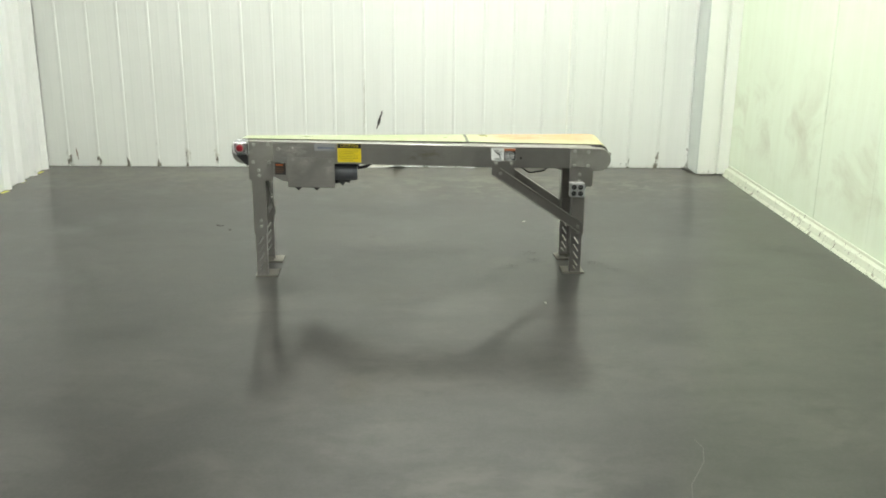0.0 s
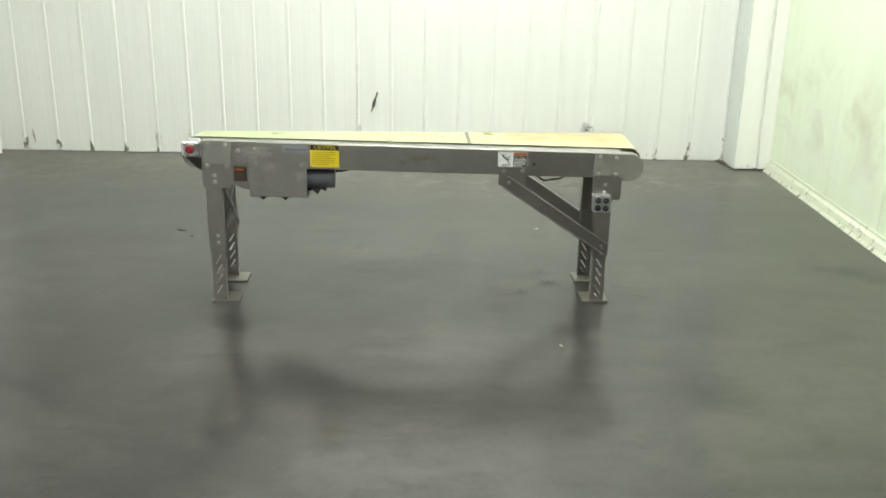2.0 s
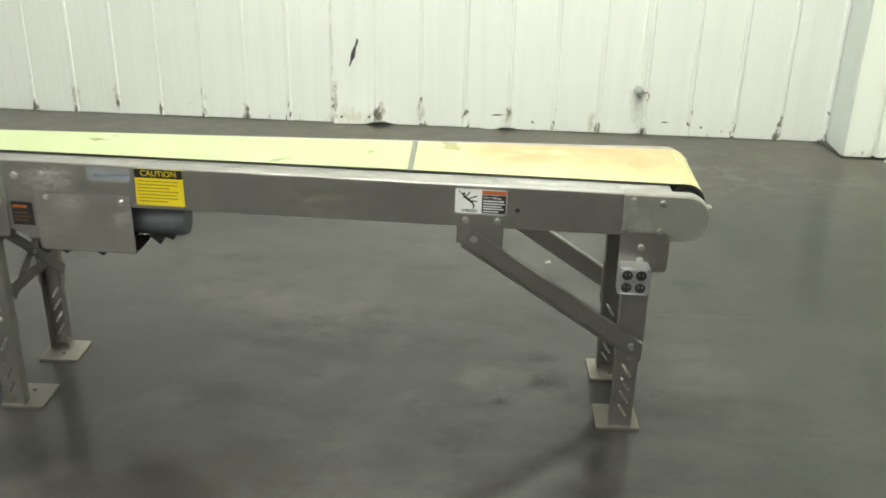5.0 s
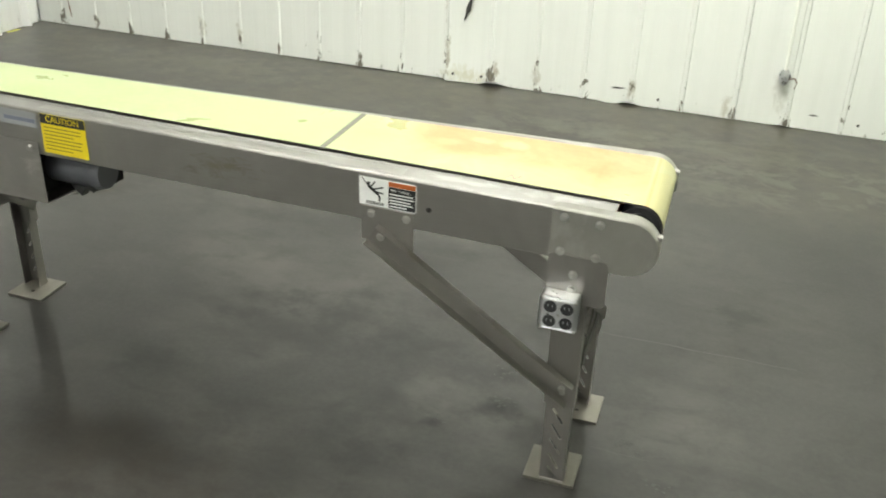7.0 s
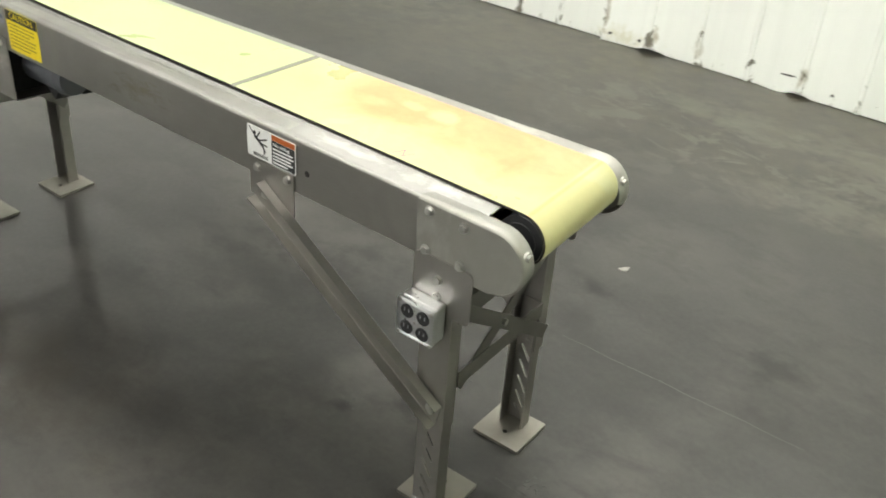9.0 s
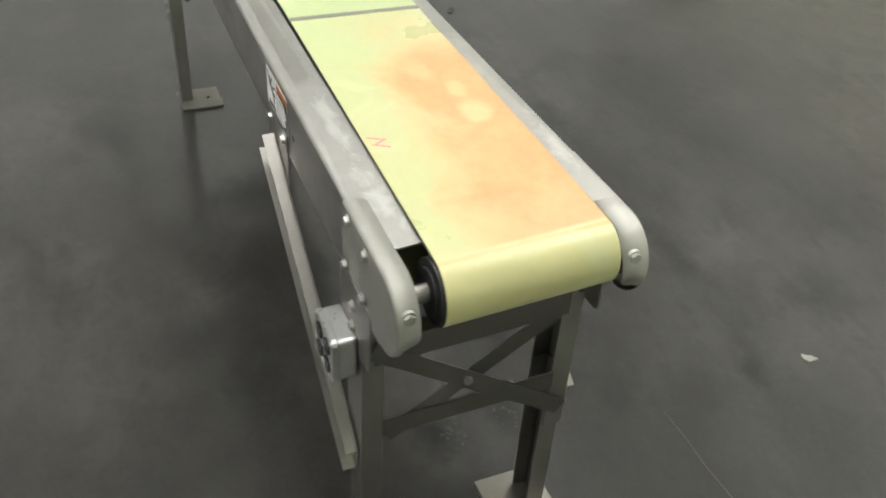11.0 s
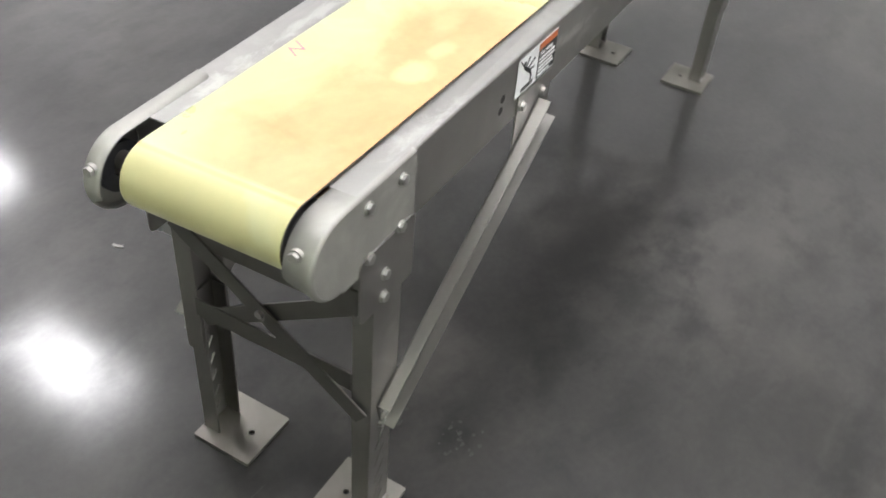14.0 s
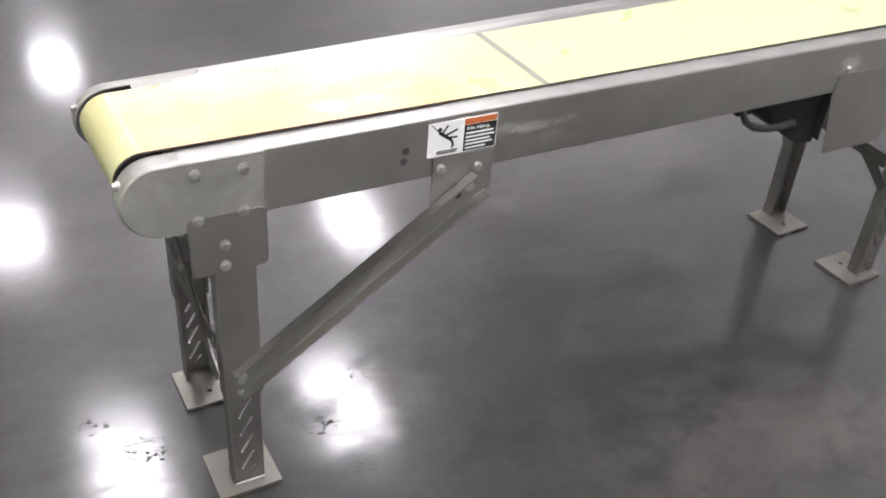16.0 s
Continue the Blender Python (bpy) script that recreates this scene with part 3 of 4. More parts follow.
# ---------------------------------------------------------------- lamps
def ceiling_and_fill_light(u, v):
    root = new("ceiling_and_fill_light")
    root.matrix_world = ROOM @ pose(u, v, CEILING - 0.10)
    tagged(root, "long white ceiling strip light with a glowing diffuser, some added as unseen fill", "ceiling light", "strip lights on the ceiling")
    part("housing", box((-0.30, -0.63, 0.0), (0.30, 0.63, 0.096), 0.01), HOUSING, root)
    part("diffuser", box((-0.275, -0.60, -0.022), (0.275, 0.60, -0.002), 0.006), GLOW, root, "glowing white diffuser")
    return root


lamp = ceiling_and_fill_light(-1.0, -4.25)
# the first three here are added fill, unseen; the others follow floor reflections
for u, v in ((1.2, 1.45), (-0.75, 1.25), (0.4, -0.5), (0.95, -4.25), (-2.25, -7.15), (-0.6, -8.1), (1.4, -8.2), (0.35, -12.7)):
    copy_thing(lamp, ROOM @ pose(u, v, CEILING - 0.10))


# ---------------------------------------------------------------- the belt conveyor
FRONT, REAR = -0.2175, 0.222          # outer faces of the two side rails
TOP, LOW = 0.889, 0.748              # rail height range
conveyor = new("belt_conveyor")
tagged(conveyor, "stainless steel belt conveyor with a pale yellow belt on four legs", "conveyor")


def rack(bm):
    """The frame has settled a little out of true: it falls towards its outfeed end and is slightly twisted."""
    for v in bm.verts:
        k = min(1.0, max(0.0, (v.co.z - 0.05) / 0.6))
        v.co.z += k * ((-0.010 + 0.07 * v.co.y) * (v.co.x - 0.6) + 0.016 * v.co.y)
    return bm


def cpart(name, bm, material, parent=conveyor, label=""):
    return part(name, rack(bm), material, parent, label)


def bolt(parent, x, z, side, y=None, r=0.0095, washer=True):
    """A hex bolt with washer on an upright face; side -1 faces -y, +1 faces +y."""
    y = (FRONT - 0.0065 if side < 0 else REAR + 0.0065) if y is None else y
    bm = rod((x, y, z), (x, y + side * 0.0022, z), r * 1.25, 18) if washer else bmesh.new()
    rod((x, y, z), (x, y + side * 0.0075, z), r, 6, bm)
    rod((x, y + side * 0.0075, z), (x, y + side * 0.0085, z), r * 0.82, 12, bm, r * 0.5)
    return cpart("bolt", bm, BOLT, parent)


# side rails: channels with a wide top flange and a short bottom lip
def side_rail(side):
    y = FRONT if side < 0 else REAR
    d = -side
    t, r, flange = 0.003, 0.006, 0.0845 if side < 0 else 0.084
    prof = [(y, LOW + 0.002), (y, TOP - r)]
    prof += [(y + d * (r - r * math.cos(radians(a))), TOP - r + r * math.sin(radians(a))) for a in (30, 60, 90)]
    prof += [(y + d * flange, TOP), (y + d * flange, TOP - t), (y + d * (r + t), TOP - t), (y + d * t, TOP - r - t),
             (y + d * t, LOW + t), (y + d * 0.035, LOW + t), (y + d * 0.035, LOW), (y + d * 0.002, LOW)]
    rail = cpart("side_rail", plate(prof, [], -1.145, 2.267, "yz"), RAIL, conveyor)
    rail.data.materials.append(FLANGE)
    for face in rail.data.polygons:
        if face.normal.z > 0.8 and face.center.z > 0.86:
            face.material_index = 1
    return rail


rail_front, rail_rear = side_rail(-1), side_rail(1)
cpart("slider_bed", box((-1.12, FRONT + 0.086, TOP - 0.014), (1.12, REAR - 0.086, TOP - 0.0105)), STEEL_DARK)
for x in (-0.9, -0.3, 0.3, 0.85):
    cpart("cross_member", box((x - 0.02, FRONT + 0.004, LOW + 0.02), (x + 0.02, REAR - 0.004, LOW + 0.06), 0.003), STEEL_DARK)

# belt: a closed loop round the two pulleys
BELT_Y0, BELT_Y1 = -0.1295, 0.177
PUL = 0.0555
NOSE_R, NOSE_L, AXIS = 1.180, -1.190, 0.8368


def loop_points(r, n=22):
    pts = []
    for i in range(n + 1):
        a = radians(90 - 180 * i / n)
        pts.append((NOSE_R + r * math.cos(a), AXIS + r * math.sin(a)))
    for i in range(n + 1):
        a = radians(270 - 180 * i / n)
        pts.append((NOSE_L + r * math.cos(a), AXIS + r * math.sin(a)))
    return pts


def belt_loop():
    bm = bmesh.new()
    outer, inner = loop_points(PUL + 0.0048), loop_points(PUL)
    # long runs get cross rows, so that the surface can lie a little uneven
    def rows(pts):
        n = len(pts) // 2
        out = pts[:n]
        a, b = pts[n - 1], pts[n]
        out += [(a[0] + (b[0] - a[0]) * i / 24, a[1] + (b[1] - a[1]) * i / 24 - 0.012 * math.sin(math.pi * i / 24)) for i in range(1, 24)]
        out += pts[n:]
        a, b = pts[-1], pts[0]
        out += [(a[0] + (b[0] - a[0]) * i / 24, a[1] + (b[1] - a[1]) * i / 24) for i in range(1, 24)]
        return out
    outer, inner = rows(outer), rows(inner)
    ys = [BELT_Y0, BELT_Y0 + 0.003, *[BELT_Y0 + (BELT_Y1 - BELT_Y0) * k / 6 for k in range(1, 6)], BELT_Y1 - 0.003, BELT_Y1]
    lift = lambda x, y: 0.0007 * noise.noise((x * 2.3, y * 9, 3.1))
    grids = []
    for pts in (outer, inner):
        grids.append([[bm.verts.new((x, y + 0.0015 * noise.noise((x * 1.1, z * 3, 0.4)) - 0.0105 * min(1.0, max(0.0, x - 0.3)), z + (lift(x, y) if z > AXIS + 0.06 and pts is outer else 0))) for y in ys] for x, z in pts])
    n = len(outer)
    for g in grids:
        for i in range(n):
            for k in range(len(ys) - 1):
                bm.faces.new((g[i][k], g[i][k + 1], g[(i + 1) % n][k + 1], g[(i + 1) % n][k]))
    for i in range(n):
        for k in (0, -1):
            bm.faces.new((grids[0][i][k], grids[0][(i + 1) % n][k], grids[1][(i + 1) % n][k], grids[1][i][k]))
    for f in bm.faces:
        f.smooth = True
    return bm


belt = cpart("belt", belt_loop(), BELT, conveyor, "pale yellow plastic belt stained orange towards the outfeed")
belt.data.materials.append(EDGE_SHADE)
for face in belt.data.polygons:
    if abs(face.normal.y) > 0.9:
        face.material_index = 1
TOPZ = AXIS + PUL + 0.0048
bm = bmesh.new()
for i in range(26):
    y = BELT_Y0 + 0.004 + (BELT_Y1 - BELT_Y0 - 0.008) * (i + 0.5) / 26
    rod((0.2830, y, TOPZ - 0.0011), (0.3020, y, TOPZ - 0.0011), 0.0026, 6, bm)
box((0.2850, BELT_Y0 - 0.001, TOPZ - 0.004), (0.3000, BELT_Y1 + 0.001, TOPZ + 0.001), 0.0, bm)
cpart("belt_lacing", bm, SEAM, belt, "dark metal lacing across the belt")
# crayon strokes on the belt
bm = bmesh.new()
for dx, dy, a, l in ((0, 0, 62, 0.036), (0.013, 0.004, 118, 0.030), (0.026, 0.002, 60, 0.034)):
    c, s = math.cos(radians(a)), math.sin(radians(a))
    cx, cy = 0.820 + dx, -0.110 + dy
    q = [(cx - c * l / 2 - s * 0.002, cy - s * l / 2 + c * 0.002), (cx + c * l / 2 - s * 0.0015, cy + s * l / 2 + c * 0.0015),
         (cx + c * l / 2 + s * 0.002, cy + s * l / 2 - c * 0.002), (cx - c * l / 2 + s * 0.0015, cy - s * l / 2 - c * 0.0015)]
    plate(q, [], TOPZ + 0.0008, 0.0004, "xy", bm)
cpart("crayon_mark", bm, PINK, belt, "small pink crayon strokes")

for nose in (NOSE_R, NOSE_L):
    y_front, y_rear = BELT_Y0 - 0.014, BELT_Y1 - (0.013 if nose > 0 else -0.008)
    # pulley and hubs black: shade between belt and rim is put into their colour
    pulley = cpart("pulley", rod((nose, y_front, AXIS), (nose, y_rear, AXIS), PUL - 0.0006, 40), BLACK)
    for y in (y_front - 0.0006, y_rear + 0.0006):
        d = -1 if y < 0 else 1
        cpart("hub", rod((nose, y, AXIS), (nose, y + d * 0.004, AXIS), 0.040, 28), BLACK, pulley)
    cpart("shaft", rod((nose, FRONT + 0.004, AXIS), (nose, REAR - 0.004, AXIS), 0.016, 18), STEEL_DARK, pulley)


# end caps: cheek plate with a rounded nose and a rim that turns inwards over it
def end_cap(side, end):
    y = FRONT if side < 0 else REAR
    x0, cx, cz, R = (0.969, 1.168, 0.8125, 0.0765) if end > 0 else (-0.990, -1.178, 0.8125, 0.0765)
    y_out, t, rr = y + side * 0.0035, 0.0032, 0.0075
    q = R - rr
    nose = [(cx + end * q * math.sin(radians(a)), cz + q * math.cos(radians(a))) for a in range(0, 181, 10)]
    low = [(cx, cz - R), (x0 + end * 0.15, cz - R), (x0 + end * 0.142, 0.747), (x0, 0.747)]
    out = [(x0, cz + q)] + nose + low
    cap = cpart("end_cap", plate(out if end > 0 else out[::-1], [], y_out, -side * t, "xz"), STEEL_CAP, conveyor, "satin steel end cap with a rounded nose")
    # rim: rolls over from the cheek with a soft corner and turns inwards
    stations = [(x0, 0.0), (x0 + end * 0.003, 0.0), (x0 + end * 0.008, 0.0), (x0 + end * 0.016, 0.0)] + [(cx + end * R * math.sin(radians(a)), a) for a in range(0, 181, 6)]
    bm = bmesh.new()
    rows = []
    for i, (x, a) in enumerate(stations):
        n = Vector((end * math.sin(radians(a)), 0, math.cos(radians(a))))
        hub = Vector((x if i < 4 else cx, 0, cz))
        full = 0.0525 if (side, end) == (1, 1) else 0.0395
        depth = full if a <= 100 else max(0.012, full - (full - 0.012) * (a - 100) / 12)
        depth -= (0.016, 0.009, 0.003)[i] if i < 3 else 0.0
        sect = [(q + rr * math.sin(radians(k)), rr - rr * math.cos(radians(k))) for k in (0, 18, 36, 54, 72, 90)]
        sect += [(R, depth), (R - 0.003, depth), (R - 0.003, rr), (q, 0.003)]
        rows.append([bm.verts.new(hub + n * r + Vector((0, y_out - side * w, 0))) for r, w in sect])
    for p, o in zip(rows, rows[1:]):
        for k in range(len(p)):
            f = bm.faces.new((p[k], p[(k + 1) % len(p)], o[(k + 1) % len(p)], o[k]))
            f.smooth = k < 6
    bm.faces.new(rows[0])
    bm.faces.new(rows[-1])
    cpart("rim", bm, STEEL_CAP, cap)
    # take-up bolt through the end of the rim
    yb = {(-1, 1): -0.201, (1, 1): 0.194}.get((side, end), y - side * 0.018)
    xb, zb = cx + end * R * math.sin(radians(62)), cz + R * math.cos(radians(62))
    bm = rod((xb - end * 0.004, yb, zb), (xb + end * 0.003, yb, zb), 0.0115, 16)
    rod((xb, yb, zb), (xb + end * 0.010, yb, zb), 0.0095, 6, bm)
    cpart("take_up_bolt", bm, STEEL_CAP, cap)
    for dx, z in ((0.040, 0.856), (0.134, 0.860)) if (side, end) == (1, 1) else ((0.031, 0.868), (0.122, 0.864)):
        bolt(cap, x0 + end * dx, z, side, y_out)
    # dark back plate inside the nose
    cpart("bearing_plate", plate(circle(cx + end * 0.012, AXIS - 0.014, 0.044, 24), [circle(cx + end * 0.012, AXIS - 0.014, 0.018, 12)], y - side * 0.010, -side * 0.012, "xz"), BLACK, cap, "black bearing plate")
    return cap


caps = [end_cap(s, e) for e in (1, -1) for s in (-1, 1)]
for side in (-1, 1):
    y = FRONT if side < 0 else REAR
    yi = y - side * 0.062
    cpart("scraper_tab", plate([(1.130, 0.776), (1.172, 0.776), (1.172, 0.735), (1.158, 0.722), (1.136, 0.730)], [], yi, -side * 0.004, "xz"), STEEL_DARK)


# legs: upper sleeve with mounting plate, slotted lower channel, foot plate
def leg(side, end):
    y = FRONT if side < 0 else REAR
    xc = 1.037 if end > 0 else -1.092
    yo = y + side * 0.003
    d = -side
    mount_x0, mount_x1 = (0.968, 1.126) if end > 0 else (-1.150, -0.994)
    mount = cpart("mounting_plate", plate(rounded(mount_x0, 0.628, mount_x1, 0.764, 0.014), [], yo + side * 0.0036, d * 0.0034, "xz"), STEEL_UP)
    if end > 0:
        spots = ((0.997, 0.773), (1.090, 0.772), (1.037, 0.712), (1.037, 0.668)) if side < 0 else ((1.014, 0.765), (1.104, 0.762), (1.056, 0.694), (1.058, 0.645))
    else:
        spots = ((-1.018, 0.748), (-1.120, 0.748), (-1.085, 0.695), (-1.085, 0.660))
    for bx, bz in spots:
        bolt(mount, bx, bz, side, yo + side * 0.0036)
    # upper sleeve
    hw = 0.0425
    sleeve = [(xc - hw, yo), (xc + hw, yo), (xc + hw, yo + d * 0.042), (xc + hw - 0.004, yo + d * 0.042), (xc + hw - 0.004, yo + d * 0.004),
              (xc - hw + 0.004, yo + d * 0.004), (xc - hw + 0.004, yo + d * 0.042), (xc - hw, yo + d * 0.042)]
    upper = cpart("upper_leg", plate(sleeve, [], 0.285, 0.46, "xy"), STEEL_UP)
    # lower channel with its row of adjusting slots
    hw, yl = 0.0365, yo + d * 0.005
    slant = 0.026 * end
    holes = [slot(xc, z, -slant, 0.044, 0.0085) for z in (0.242, 0.188, 0.134, 0.080, 0.032)] + [circle(xc, 0.325, 0.006), circle(xc, 0.29, 0.006)]
    bm = plate([(xc - hw, 0.010), (xc + hw, 0.010), (xc + hw, 0.42), (xc - hw, 0.42)], holes, yl, d * 0.004, "xz")
    for sx in (-1, 1):
        x = xc + sx * hw
        box((min(x, x - sx * 0.004), min(yl + d * 0.004, yl + d * 0.040), 0.010), (max(x, x - sx * 0.004), max(yl + d * 0.004, yl + d * 0.040), 0.42), 0, bm)
    lower = cpart("lower_leg", bm, STEEL_UP, conveyor, "slotted lower leg channel")
    for z in (0.372, 0.335) if end < 0 else (0.335, 0.300):
        bolt(lower, xc + 0.006, z, side, yo, 0.0085)
    # foot plate
    y0 = {(-1, 1): -0.223, (-1, -1): -0.223, (1, 1): 0.098, (1, -1): 0.098}[(side, end)]
    x0 = {(-1, 1): 0.954, (1, 1): 0.966, (-1, -1): -1.141, (1, -1): -1.142}[(side, end)]
    hy = y0 + (0.105 if side < 0 else 0.048)
    part("foot_plate", plate(rounded(x0, y0, x0 + 0.150, y0 + 0.151, 0.004, 2), [circle(x0 + 0.078, hy, 0.007)], 0.0, 0.0095, "xy"), PLATE, conveyor, "worn steel foot plate with an anchor hole")
    part("weld_bead", tube([(xc - 0.036 + 0.072 * i / 9, yl + side * 0.002, 0.011 + 0.0012 * (i % 2)) for i in range(10)], 0.0032, 8), STEEL_UP, lower)
    return lower


legs = {(s, e): leg(s, e) for e in (1, -1) for s in (-1, 1)}


def flat_bar(name, a, b, width, x, depth, parent=conveyor):
    """A flat bar in the y-z plane from a to b."""
    (ya, za), (yb, zb) = a, b
    w = Vector((yb - ya, zb - za)).normalized()
    n = Vector((-w.y, w.x)) * width / 2
    q = [(ya + n.x, za + n.y), (yb + n.x, zb + n.y), (yb - n.x, zb - n.y), (ya - n.x, za - n.y)]
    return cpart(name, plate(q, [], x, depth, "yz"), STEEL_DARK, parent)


# cross bracing between each pair of legs
for x, out in ((1.0815, 1), (-1.047, 1)):
    y0, y1 = FRONT + 0.012, REAR - 0.012
    one = flat_bar("cross_brace", (y0, 0.645), (y1, 0.345), 0.038, x + 0.0045, 0.004)
    flat_bar("cross_brace", (y1 - 0.036, 0.608), (y0 + 0.036, 0.397), 0.038, x - 0.0055, 0.004)
    bm = rod((x + 0.0085, -0.012, 0.503), (x + 0.016, -0.012, 0.503), 0.009, 6)
    cpart("bolt", bm, BOLT, one)
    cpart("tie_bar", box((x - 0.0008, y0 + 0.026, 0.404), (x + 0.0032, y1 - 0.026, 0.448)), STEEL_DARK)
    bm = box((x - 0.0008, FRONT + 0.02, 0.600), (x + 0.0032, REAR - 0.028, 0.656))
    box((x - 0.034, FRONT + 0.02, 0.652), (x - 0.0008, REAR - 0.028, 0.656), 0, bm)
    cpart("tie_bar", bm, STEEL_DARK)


# knee braces from rail to outfeed legs, on gusset plates
def knee(side):
    y = FRONT if side < 0 else REAR
    yo = y + side * 0.0036
    gus = cpart("gusset", plate([(0.448, 0.692), (0.470, 0.692), (0.560, 0.690), (0.597, 0.672), (0.597, 0.792), (0.448, 0.792)], [], y + side * 0.0005, side * 0.0034, "xz"), STEEL)
    for bx, bz in ((0.476, 0.772), (0.577, 0.774)) if side < 0 else ((0.486, 0.754), (0.578, 0.765)):
        bolt(gus, bx, bz, side, y + side * 0.004)
    a, b = Vector((0.4815, 0.718)), Vector((1.0655 if side < 0 else 1.0535, 0.333))
    w = (b - a).normalized()
    n = Vector((-w.y, w.x))
    # channel with rounded bends and short lips turned outwards
    half, lip, t, r = 0.0335, 0.0290, 0.0034, 0.006
    bend = [(half - r + r * math.sin(radians(k)), r - r * math.cos(radians(k))) for k in (0, 22, 45, 68, 90)]
    outer = bend + [(half, lip)]
    inner = [(half - t, lip)] + [(half - r + (r - t) * math.sin(radians(k)), r - (r - t) * math.cos(radians(k))) for k in (90, 45, 0)]
    top = outer + inner
    prof = top + [(-u, v) for u, v in reversed(top)]
    bm = bmesh.new()
    ends = []
    for p, cut in ((a, 0.0), (b, -0.012)):
        ring = []
        for u, v in prof:
            q = p + n * u + w * (cut * u / half)
            ring.append(bm.verts.new((q.x, yo + side * v, q.y)))
        ends.append(ring)
    count = len(prof)
    for k in range(count):
        bm.faces.new((ends[0][k], ends[0][(k + 1) % count], ends[1][(k + 1) % count], ends[1][k]))
    for ring in ends:
        bmesh.ops.triangle_fill(bm, edges=[bm.edges.get((ring[k], ring[(k + 1) % count])) for k in range(count)], use_beauty=True)
    brace = cpart("knee_brace", bm, BRACE, conveyor, "diagonal steel channel brace")
    bolt(brace, 0.504, 0.708, side, yo + side * t)
    if side > 0:
        cpart("bolt_hole", rod((0.530, yo + t - 0.001, 0.690), (0.530, yo + t + 0.0008, 0.690), 0.008, 14), HOLE_DARK, brace)
    bolt(brace, 1.040, 0.347, side, yo + side * t, 0.0085)
    return brace


knee(-1), knee(1)
# bolt holes as flush discs, dark for the shade in a hole
cpart("bolt_hole", rod((0.638, FRONT + 0.001, 0.812), (0.638, FRONT - 0.0006, 0.812), 0.0075, 14), HOLE_DARK, rail_front)
for dx, z in ((0.0, 0.822), (0.004, 0.798)):
    cpart("bolt_hole", rod((0.662 + dx, REAR - 0.001, z), (0.662 + dx, REAR + 0.0006, z), 0.0085, 14), HOLE_DARK, rail_rear)


# ---- labels
def no_riding_label(side, x0, x1, z0, z1):
    y = FRONT - 0.0012 if side < 0 else REAR + 0.0012
    f = lambda u: x0 + (x1 - x0) * u if side < 0 else x1 - (x1 - x0) * u
    g = lambda w: z0 + (z1 - z0) * w
    def patch(u0, w0, u1, w1, lift):
        a, b = sorted((f(u0), f(u1)))
        return plate(rounded(a, g(w0), b, g(w1), 0.004 if lift == 0 else 0.001, 3), [], y + side * lift, side * 0.0008, "xz")
    lab = cpart("warning_label", patch(0, 0, 1, 1, 0), PAPER, conveyor, "white, orange and black safety label")
    cpart("orange_band", patch(0.515, 0.80, 0.985, 0.97, 0.0009), ORANGE, lab)
    cpart("black_field", patch(0.515, 0.03, 0.985, 0.785, 0.0009), INK, lab)
    turn = (90, 0, 0) if side < 0 else (90, 0, 180)
    letters("words", "No riding.", 0.0105, (f(0.72), y + side * 0.0019, g(0.68)), turn, PAPER, lab, 0.055)
    for w, l in ((0.54, 0.40), (0.43, 0.42), (0.32, 0.36), (0.22, 0.40), (0.11, 0.30)):
        cpart("text_bar", patch(0.54, w - 0.022, 0.54 + l, w + 0.022, 0.0017), PAPER, lab)
    # sign on the white half: a slanting rail, tumbling limbs and a roller below, as plain bars
    def stroke(u0, w0, u1, w1, thick):
        a, b = Vector((f(u0), g(w0))), Vector((f(u1), g(w1)))
        n = (b - a).normalized()
        n = Vector((-n.y, n.x)) * thick / 2
        return plate([tuple(a + n), tuple(b + n), tuple(b - n), tuple(a - n)], [], y + side * 0.0009, side * 0.0008, "xz")
    for s in ((0.05, 0.95, 0.16, 0.70, 0.0022), (0.16, 0.70, 0.33, 0.45, 0.0075), (0.20, 0.66, 0.28, 0.88, 0.004), (0.26, 0.60, 0.42, 0.72, 0.004),
              (0.33, 0.46, 0.37, 0.28, 0.005), (0.36, 0.30, 0.35, 0.20, 0.004), (0.30, 0.52, 0.42, 0.50, 0.004)):
        cpart("sign_bar", stroke(*s), INK, lab)
    cpart("sign_bar", plate(circle(f(0.165), g(0.79), 0.0048, 12), [], y + side * 0.0009, side * 0.0008, "xz"), INK, lab)
    for k in range(3):
        cpart("sign_bar", stroke(0.13, 0.07 + 0.04 * k, 0.43, 0.07 + 0.04 * k, 0.0014), INK, lab)
    return lab


no_riding_label(-1, 0.441, 0.604, 0.795, 0.876)
no_riding_label(1, 0.444, 0.613, 0.795, 0.876)
y = FRONT - 0.0012
z0 = 0.761
caution = cpart("caution_label", plate(rounded(-0.571, z0, -0.417, z0 + 0.122, 0.003, 3), [], y, -0.0008, "xz"), YELLOW, conveyor, "yellow caution label with a black heading")
cpart("heading", plate(rounded(-0.570, z0 + 0.092, -0.418, z0 + 0.121, 0.003, 3), [], y - 0.0009, -0.0006, "xz"), INK, caution)
letters("words", "CAUTION", 0.0185, (-0.494, y - 0.0017, z0 + 0.1065), (90, 0, 0), YELLOW, caution, 0.112)
for k, l in enumerate((0.92, 0.9, 0.72, 0.92, 0.88, 0.9, 0.66)):
    z = z0 + 0.081 - k * 0.0112
    cpart("text_bar", plate([(-0.563, z - 0.0017), (-0.563 + 0.14 * l, z - 0.0017), (-0.563 + 0.14 * l, z + 0.0017), (-0.563, z + 0.0017)], [], y - 0.0009, -0.0005, "xz"), FADED, caution)
name_plate = cpart("name_plate", plate(rounded(-0.722, 0.832, -0.585, 0.878, 0.002, 2), [], y, -0.0008, "xz"), GREYBLUE, conveyor, "faded grey-blue maker's plate")
